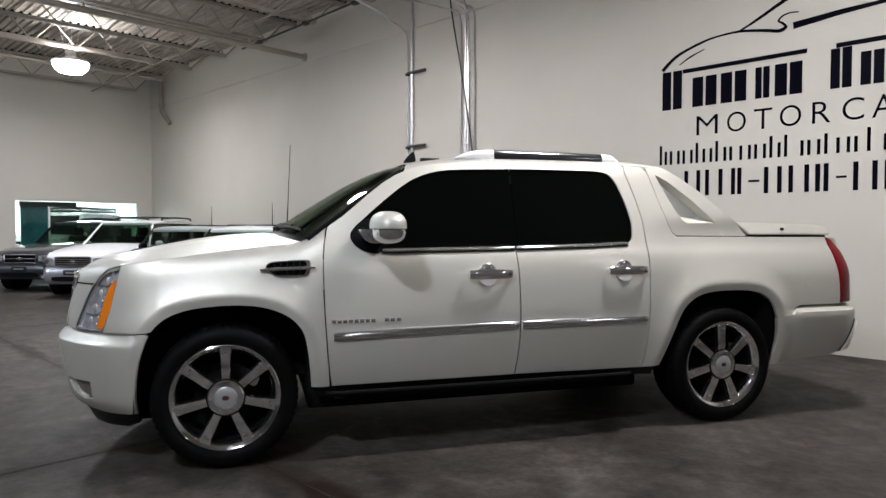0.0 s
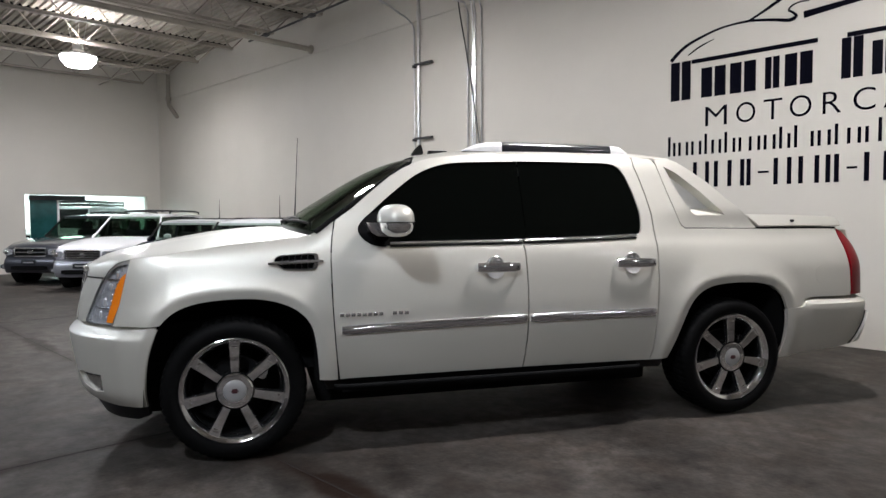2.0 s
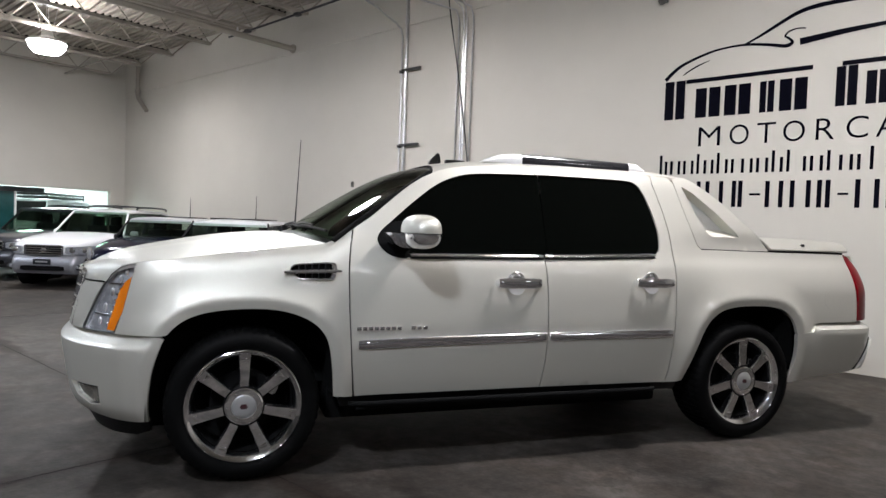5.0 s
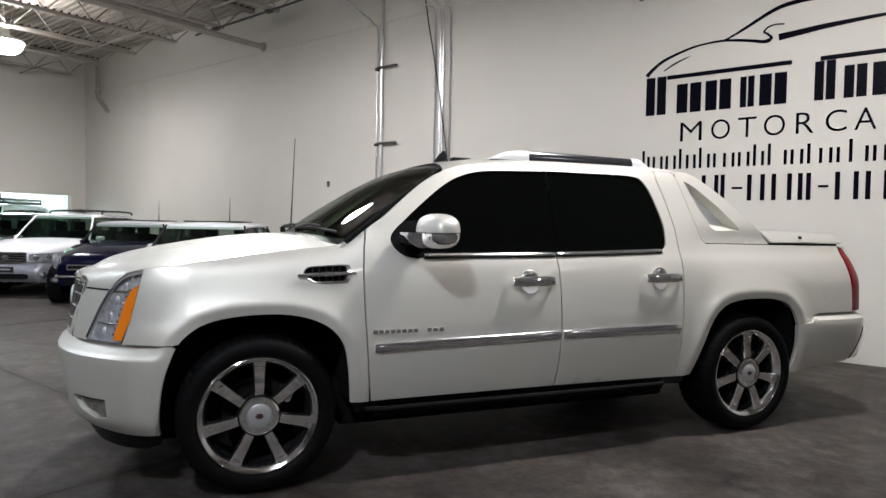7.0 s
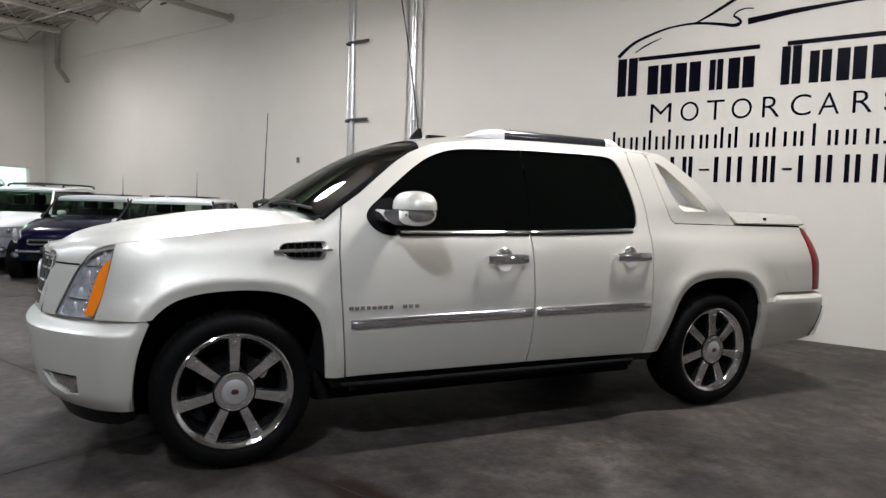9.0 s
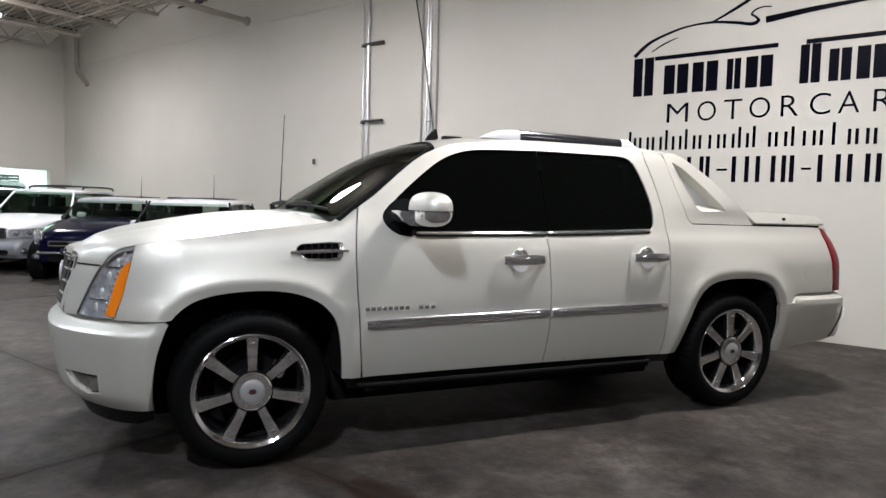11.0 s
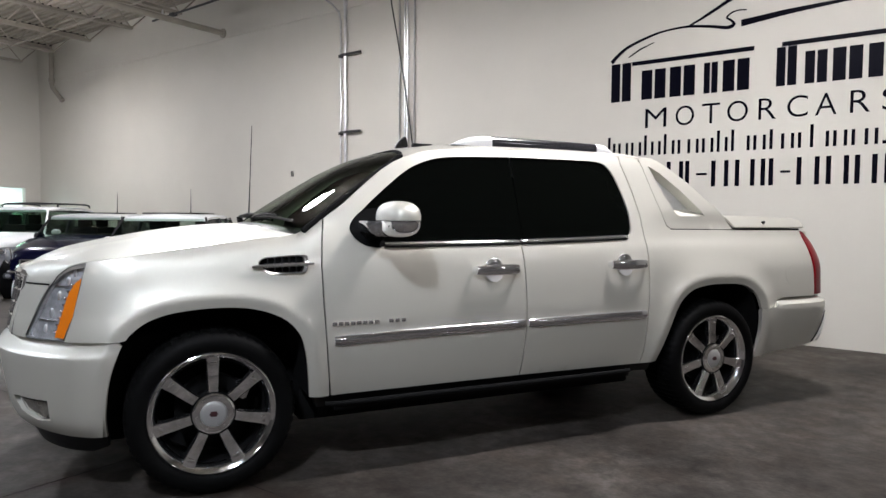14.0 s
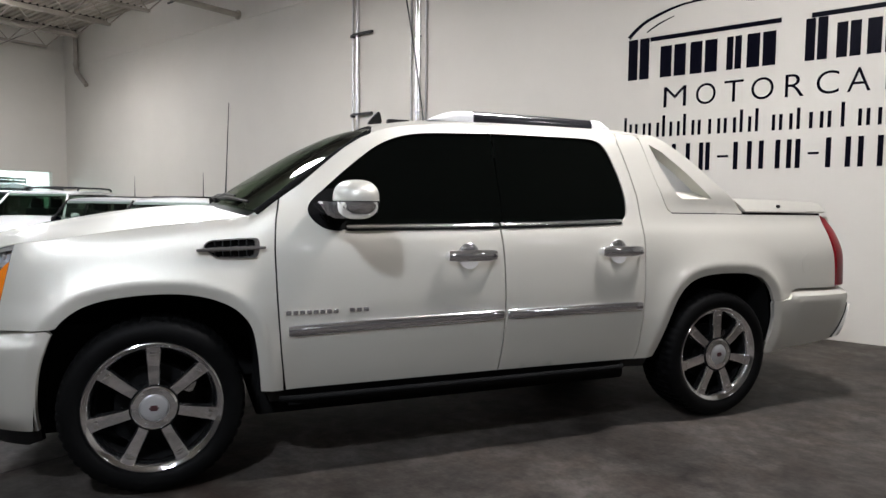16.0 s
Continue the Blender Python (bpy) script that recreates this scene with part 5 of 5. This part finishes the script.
# ---------------------------------------------------------------- the other parked cars
# Own axes: x ahead, y to the left, z up, origin on the floor under the middle.
CARGLASS = thin_glass("car_glass", (0.44, 0.54, 0.47))
CLEARGLASS = thin_glass("clear_car_glass", (0.60, 0.68, 0.63))
ROOFGLASS = mat("roof_glass", (0.006, 0.006, 0.007), 0.05)
TRIM = mat("dark_car_interior", (0.022, 0.022, 0.022), 0.8, vary=0.3, scale=6)
HEADGLASS = mat("lamp_glass", (0.72, 0.74, 0.78), 0.12, 0.5, coat=1.0, vary=0.45, scale=22, bump=0.8, bscale=24)


def rings(bm, rows, close=True):
    vs = [[bm.verts.new(p) for p in r] for r in rows]
    for a, b in zip(vs, vs[1:]):
        for k in range(len(a) - 1):
            bm.faces.new((a[k], a[k + 1], b[k + 1], b[k]))
    if close:
        bm.faces.new(vs[0])
        bm.faces.new(vs[-1][::-1])
    return bm


def small_wheel(r, w, spokes, rim_mat):
    t = finish(lathe([(r * 0.66, 0.03), (r * 0.68, 0.0), (r * 0.80, -0.012), (r * 0.95, 0.0), (r, 0.03), (r, w - 0.03), (r * 0.95, w), (r * 0.6, w)], 40), "tyre", RUBBER)
    rim = lathe([(0.0, 0.012), (r * 0.16, 0.012), (r * 0.18, 0.022), (r * 0.18, 0.05)], 24)
    lip = lathe([(r * 0.60, 0.06), (r * 0.62, 0.012), (r * 0.665, 0.002), (r * 0.68, 0.01)], 40)
    sp = []
    for k in range(spokes):
        b = box((-r * 0.06, 0.014, r * 0.14), (r * 0.06, 0.035, r * 0.63), 0.004)
        bmesh.ops.rotate(b, verts=b.verts, cent=(0, 0, 0), matrix=Matrix.Rotation(math.tau * k / spokes, 3, "Y"))
        sp.append(b)
    dark = finish(lathe([(0.0, 0.07), (r * 0.62, 0.07)], 32), "hub_back", MATT)
    return t, finish(merge(rim, lip, *sp), "rim", rim_mat), dark


def small_car(name, m, label, L, W, H, belt, nose, hood_z, ws, roof_x, paint, roof_paint, low_paint, wheel_x, r, category="car", group="parked cars", pillar=None, blunt=6, glass=None, top_w=0.68, split=0.53, base_w=0.85, crown=1.0, post=0.026, eave=0.075):
    """ws: x of the windscreen foot and head; roof_x: x of the roof's rear edge and of the tail window's foot."""
    car = thing(name, m, label, category, group)
    hw, h = W / 2, L / 2
    pillar = pillar or paint
    xs = [-h, -h + 0.04, -h + 0.14, -h + 0.35, -h + 0.8, -0.6, 0, ws[0] - 0.25, ws[0], ws[0] + 0.25, (ws[0] + h) / 2, h - 0.45, h - 0.22, h - 0.09, h - 0.02, h]
    ztop = Curve((-h, belt - 0.28), (-h + 0.06, belt - 0.08), (-h + 0.3, belt), (ws[0] - 0.1, belt), (ws[0] + 0.02, hood_z + 0.02), ((ws[0] + h) / 2, (hood_z * 0.6 + nose * 0.4)), (h - 0.24, nose), (h - 0.10, nose - 0.03), (h - 0.03, nose - 0.08), (h, nose - 0.15))
    upper, lower = [], []
    for x in xs:
        k = 1 - 0.34 * abs(x / h) ** blunt - 0.03 * abs(x / h) ** 2
        w, zt = hw * k, ztop(x)
        zb = 0.22 + 0.10 * abs(x / h) ** 10
        prof = [(w * 0.985, split), (w, split + (zt - split) * 0.35), (w * 0.985, split + (zt - split) * 0.68), (w * 0.94, zt - 0.035 * crown), (w * 0.86, zt - 0.012 * (crown - 1)), (w * 0.5, zt + 0.025), (0, zt + 0.032)]
        upper.append([(x, y, z) for y, z in prof] + [(x, -y, z) for y, z in prof[-2::-1]])
        low = [(w * 0.90, zb), (w * 0.975, zb + 0.10), (w * 0.995, split - 0.10), (w * 0.985, split)]
        lower.append([(x, y, z) for y, z in low] + [(x, -y, z) for y, z in low[::-1]])
    part("body", rings(bmesh.new(), upper), paint, car, smooth=45)
    part("lower_body", rings(bmesh.new(), lower), low_paint, car, smooth=45)
    # glasshouse: dark glass all round, a painted roof, pillars
    wb, wt = hw * base_w, hw * top_w
    zr = H - 0.05
    corners = lambda s: [(ws[0] + 0.02, s * wb * 0.985, hood_z), (ws[1], s * wt * 0.96, zr), (roof_x[0], s * wt * 0.94, zr - 0.02), (roof_x[1], s * wb * 0.985, belt - 0.01)]
    bm = bmesh.new()
    a, b = [bm.verts.new(p) for p in corners(1)], [bm.verts.new(p) for p in corners(-1)]
    bm.faces.new(a), bm.faces.new(b[::-1])
    for i in range(4):
        j = (i + 1) % 4
        bm.faces.new((a[i], a[j], b[j], b[i]))
    bmesh.ops.bevel(bm, geom=bm.edges[:], offset=0.03, segments=3, affect="EDGES")
    part("glasshouse", bm, glass or CARGLASS, car, "dark reflecting window glass")
    tray = [(ws[0] - 0.02, belt + 0.035), (ws[0] - 0.5, belt + 0.02), (roof_x[1] + 0.1, belt + 0.02)]
    cab = thing("interior", pose(0, 0, 0), "dark cabin with seats", "")
    cab.parent = car
    part("trim", sheet(lambda s, t: (tray[0][0] + (tray[2][0] - tray[0][0]) * s, (2 * t - 1) * wb * 0.90, max(belt, hood_z) + 0.045 - 0.02 * s), 4, 4), TRIM, cab)
    for sx in (ws[0] - 1.05, ws[0] - 1.85):
        for s in (0.36, -0.36):
            part("seat", merge(box((sx - 0.10, s - 0.22, belt - 0.05), (sx + 0.02, s + 0.22, belt + 0.20), 0.04), box((sx - 0.10, s - 0.12, belt + 0.20), (sx - 0.01, s + 0.12, min(belt + 0.40, H - 0.1)), 0.03)), TRIM, cab)
    n = 10
    roofrows = []
    for i in range(n + 1):
        x = ws[1] + 0.03 + (roof_x[0] - 0.05 - ws[1] - 0.03) * i / n
        q = abs(2 * i / n - 1) ** 4
        zc, w = H - 0.035 * q - 0.01, wt * (1.0 - 0.03 * q)
        pr = [(w * 1.0 + 0.12 * (eave - 0.075), zc - eave), (w * 1.01, zc - 0.045), (w * 0.93, zc - 0.012), (w * 0.5, zc + 0.004), (0, zc + 0.01)]
        roofrows.append([(x, y, z) for y, z in pr] + [(x, -y, z) for y, z in pr[-2::-1]])
    part("roof", rings(bmesh.new(), roofrows), roof_paint, car, smooth=45)
    fx = lambda f, s: ((ws[0] + 0.02) * (1 - f) + ws[1] * f, s * (wb * 0.985 * (1 - f) + wt * 0.97 * f), hood_z * (1 - f) + (zr - 0.01) * f)
    rx = lambda f, s: (roof_x[1] * (1 - f) + roof_x[0] * f, s * (wb * 0.985 * (1 - f) + wt * 0.96 * f), (belt - 0.01) * (1 - f) + (zr - 0.02) * f)
    for s in (1, -1):
        part("pillar", tube([fx(0, s), fx(0.5, s), fx(0.98, s)], post, 8), pillar, car)
        part("pillar", tube([rx(0, s), rx(0.5, s), rx(0.97, s)], post * 1.7, 8), pillar, car)
        for f in (0.46, 0.78):
            xb, xt = ws[0] + (roof_x[1] - ws[0]) * f, ws[1] + (roof_x[0] - ws[1]) * f
            part("pillar", tube([(xb, s * wb * 0.95, belt), (xt, s * wt * 0.985, zr - 0.03)], 0.026, 6), DARKFRAME, car)
        mx = ws[0] - 0.28
        part("side_mirror", shell((mx, s * (wb + 0.07), belt + 0.06), 0.05, 0.085, 0.055, None, None), paint, car)
        part("door_handle", box((-0.35, s * hw * 0.985 - 0.012, belt - 0.14), (-0.17, s * hw * 0.985 + 0.012, belt - 0.11), 0.005), CHROME, car)
    T, R, D = small_wheel(r, 0.2, 7, SATIN)
    for x in wheel_x:
        for s in (1, -1):
            mm = pose(x, s * (hw - 0.012), r, 0, 0, 180 if s > 0 else 0)
            w = part("wheel", T, None, car, m=mm)
            part("rim", R, None, w)
            part("hub_back", D, None, w)
            # black disc on the body side stands in for the shaded arch opening
            arch = lathe([(0.0, 0.012), (r + 0.055, 0.012), (r + 0.065, 0.02), (r + 0.065, 0.25)], 40)
            part("arch_shade_disc", arch, MATT, car, "black disc for the shade in the wheel arch", m=pose(x, s * (hw + 0.006), r + 0.01, 0, 0, 180 if s > 0 else 0))
    return car


def face(car, L, W, lamp, grille, paint, blunt=6, round_lamps=False, fog_z=0.40, slab=True):
    """lamp: inner and outer y, lower and upper z; grille: half width, lower and upper z, bars."""
    h, hw = L / 2, W / 2

    def at(y, d=0.0):
        return h * min(1.0, max(0.02, (0.972 - abs(y) / hw) / 0.34)) ** (1 / blunt) + d

    def patch(y0, y1, z0, z1, d, taper=0.0, nz=3, ny=14, bulge=0.0):
        zm = (z0 + z1) / 2

        def fn(s, t):
            y = y0 + (y1 - y0) * t
            half = (z1 - z0) / 2 * (1 - taper * (1 - t)) * (1 - 0.25 * max(0, abs(2 * t - 1) - 0.8) / 0.2)
            return (at(y, d + bulge * (1 - (2 * s - 1) ** 2) - bulge), y, zm + half * (2 * s - 1))

        return sheet(fn, nz, ny, 0.05, (-1, 0, 0))

    if slab:
        part("bumper", patch(-hw * 0.93, hw * 0.93, 0.27, 0.60, 0.075, 0, 10, 40, 0.075), paint, car, "bumper in the lower body colour")
    part("lower_grille", patch(-0.40, 0.40, 0.33, 0.42, 0.078 if slab else 0.02), MATT, car, "dark lower air intake")
    for s in (1, -1):
        y0, y1, z0, z1 = lamp
        ym, zm = s * (y0 + y1) / 2, (z0 + z1) / 2
        if round_lamps:
            ry, rz, turn = (y1 - y0) / 2, (z1 - z0) / 2, Matrix.Rotation(s * 0.8, 3, "Z")
            bm = shell((0, 0, 0), 0.05, ry, rz, None, None, 2.0)
            ring = tube([(0.012, ry * math.cos(a * math.tau / 24), rz * math.sin(a * math.tau / 24)) for a in range(25)], 0.013, 6)
            for b in (bm, ring):
                bmesh.ops.rotate(b, verts=b.verts, cent=(0, 0, 0), matrix=turn)
                bmesh.ops.translate(b, verts=b.verts, vec=(at(ym, -0.005), ym, zm))
            hl = part("headlamp", bm, HEADGLASS, car, "round clear headlamp")
            part("lamp_ring", ring, CHROME, hl, "chrome lamp ring")
        else:
            hl = part("headlamp", patch(s * y0, s * y1, z0, z1, 0.03, 0.3), HEADGLASS, car, "large clear wrap-round headlamp")
            for f in (0.3, 0.62):
                yy = s * (y0 + (y1 - y0) * f)
                part("reflector", shell((at(yy, 0.03), yy, zm), 0.02, 0.055, 0.05, None, None, 2.0), CHROME, hl)
        yf = s * (y0 + y1) / 2
        fog = part("fog_lamp", shell((at(yf, 0.055 if slab else 0.02), yf, fog_z), 0.035, 0.085, 0.05, None, None, 2.4), DARKFRAME, car)
        part("fog_glass", shell((at(yf, 0.08 if slab else 0.045), yf, fog_z), 0.02, 0.045, 0.032, None, None, 2.0), HEADGLASS, fog)
    gw, g0, g1, bars = grille
    part("grille", patch(-gw, gw, g0, g1, 0.02), MATT, car, "dark grille opening")
    for i in range(bars + 1):
        z = g0 + (g1 - g0) * i / bars
        part("grille_bar", tube([(at(-gw + 2 * gw * k / 12, 0.03), -gw + 2 * gw * k / 12, z) for k in range(13)], 0.010 if 0 < i < bars else 0.016, 6), CHROME, car)
    for s in (1, -1):
        part("grille_end", tube([(at(gw, 0.03), s * gw, g0), (at(gw, 0.03), s * gw * 1.03, g1)], 0.016, 6), CHROME, car)
    part("grille_badge", shell((at(0, 0.035), 0, (g0 + g1) / 2), 0.012, 0.06, 0.035, None, None, 2.0), CHROME, car)
    pl = part("plate", box((h + 0.07, -0.16, 0.445), (h + 0.090, 0.16, 0.545), 0.004), DARKFRAME, car, "dark plate holder with a plain bar")
    part("plate_bar", box((h + 0.091, -0.11, 0.482), (h + 0.093, 0.11, 0.508)), SILVER, pl)


def rack(car, x0, x1, y, z, cross):
    for s in (1, -1):
        part("rack_rail", tube(spline([(x0, s * y, z), (x0 - 0.08, s * y, z + 0.055), ((x0 + x1) / 2, s * y, z + 0.07), (x1 + 0.08, s * y, z + 0.055), (x1, s * y, z)], 6), 0.02, 8), BLACK, car, "black roof rail")
    for x in cross:
        part("rack_bar", tube([(x, -y, z + 0.07), (x, 0, z + 0.085), (x, y, z + 0.07)], 0.017, 8), BLACK, car, "black roof crossbar")


HD = -48.0
hx, hy = math.cos(radians(HD)), math.sin(radians(HD))


def placed(ax, ay, back):
    """From the middle of the front axle, its distance ahead of the car's middle."""
    return pose(ax - back * hx, ay - back * hy, 0, 0, 0, HD)


WHITE = mat("white_car_paint", (0.85, 0.86, 0.87), 0.35, coat=0.6, vary=0.02)
SILVERP = mat("silver_car_paint", (0.44, 0.45, 0.48), 0.35, 0.5, coat=0.8, vary=0.04)
NAVY = mat("navy_car_paint", (0.002, 0.0024, 0.018), 0.25, coat=0.35, vary=0.1, spec=0.1)
GRAPH = mat("graphite_car_paint", (0.046, 0.048, 0.058), 0.3, 0.3, coat=1.0, vary=0.05)
CREAM = mat("pale_car_paint", (0.60, 0.62, 0.60), 0.3, coat=1.0, vary=0.02)

wagon = small_car("white_wagon", placed(-10.66, -3.20, 1.30), "white wagon with silver lower body, black roof rack and wide grille", 4.45, 1.74, 1.535, 0.96, 0.87, 0.98, (0.68, 0.18), (-1.85, -2.08), WHITE, WHITE, SILVERP, (1.30, -1.23), 0.335, split=0.63, post=0.02)
face(wagon, 4.45, 1.74, (0.40, 0.81, 0.625, 0.80), (0.34, 0.62, 0.79, 4), SILVERP)
rack(wagon, -0.30, -1.85, 0.54, 1.52, (-0.45, -1.35))
suv = small_car("graphite_wagon", placed(-12.75, -3.60, 1.30), "dark grey wagon with a dark grille", 4.45, 1.74, 1.535, 0.96, 0.87, 0.98, (0.68, 0.16), (-1.85, -2.08), GRAPH, GRAPH, GRAPH, (1.30, -1.23), 0.335, pillar=MATT, post=0.022)
face(suv, 4.45, 1.74, (0.40, 0.81, 0.625, 0.80), (0.34, 0.62, 0.79, 2), GRAPH)


def hatch(name, ax, ay, paint, label):
    c = small_car(name, placed(ax, ay, 1.22), label, 3.63, 1.69, 1.40, 0.93, 0.84, 0.97, (0.58, 0.27), (-1.40, -1.66), paint, WHITE, paint, (1.22, -1.25), 0.30, pillar=RAILBLACK, blunt=4, glass=CLEARGLASS, top_w=0.73, base_w=0.87, crown=2.6, post=0.019)
    face(c, 3.63, 1.69, (0.46, 0.73, 0.60, 0.83), (0.36, 0.585, 0.655, 1), paint, 4, True, slab=False)
    part("bumper_strip", tube([(1.815 * min(1.0, (0.972 - abs(y) / 0.845) / 0.34) ** 0.25 + 0.012, y, 0.47) for y in np.linspace(-0.74, 0.74, 25)], 0.026, 8), CHROME, c, "chrome bumper strip")
    part("sunroof", box((-0.95, -0.45, 1.385), (-0.05, 0.45, 1.412), 0.01), ROOFGLASS, c, "black glass sunroof")
    part("aerial", tube([(-1.15, 0, 1.39), (-1.16, 0, 1.45), (-1.17, 0, 1.83)], [0.016, 0.008, 0.003], 6), BLACK, c, "short whip aerial")
    return c


hatch("blue_hatchback", -8.22, -2.96, NAVY, "navy blue small hatchback with a white roof and round headlamps")
hatch("pale_hatchback", -5.46, -3.12, CREAM, "small hatchback with a white roof and black pillars")
van = small_car("white_offroader", pose(-19.7, -1.3, 0, 0, 0, HD), "tall boxy white off-road car with a black roof basket", 4.4, 2.0, 1.85, 1.10, 1.02, 1.10, (0.75, 0.42), (-1.9, -2.12), WHITE, WHITE, WHITE, (1.30, -1.35), 0.38, blunt=12, glass=ROOFGLASS, top_w=0.82, eave=0.17)
face(van, 4.4, 2.0, (0.55, 0.79, 0.74, 0.98), (0.45, 0.76, 0.96, 2), SILVERP, 12, True)
roof_basket = thing("roof_basket", pose(0, 0, 0), "black roof basket of round bars", "")
roof_basket.parent = van
for x in (-1.7, -1.2, -0.7, -0.2, 0.25):
    part("slat", tube([(x, -0.68, 1.89), (x, 0.68, 1.89)], 0.036, 6), BLACK, roof_basket)
for y in (-0.70, 0.70):
    for z in (1.89, 1.985):
        part("side_bar", tube([(0.28, y, z), (-1.75, y, z)], 0.036, 6), BLACK, roof_basket)
    for x in (0.28, -0.4, -1.1, -1.75):
        part("post", tube([(x, y, 1.82), (x, y, 1.985)], 0.014, 6), BLACK, roof_basket)
for x in (0.28, -1.75):
    part("end_bar", tube([(x, -0.70, 1.985), (x, 0.70, 1.985)], 0.036, 6), BLACK, roof_basket)
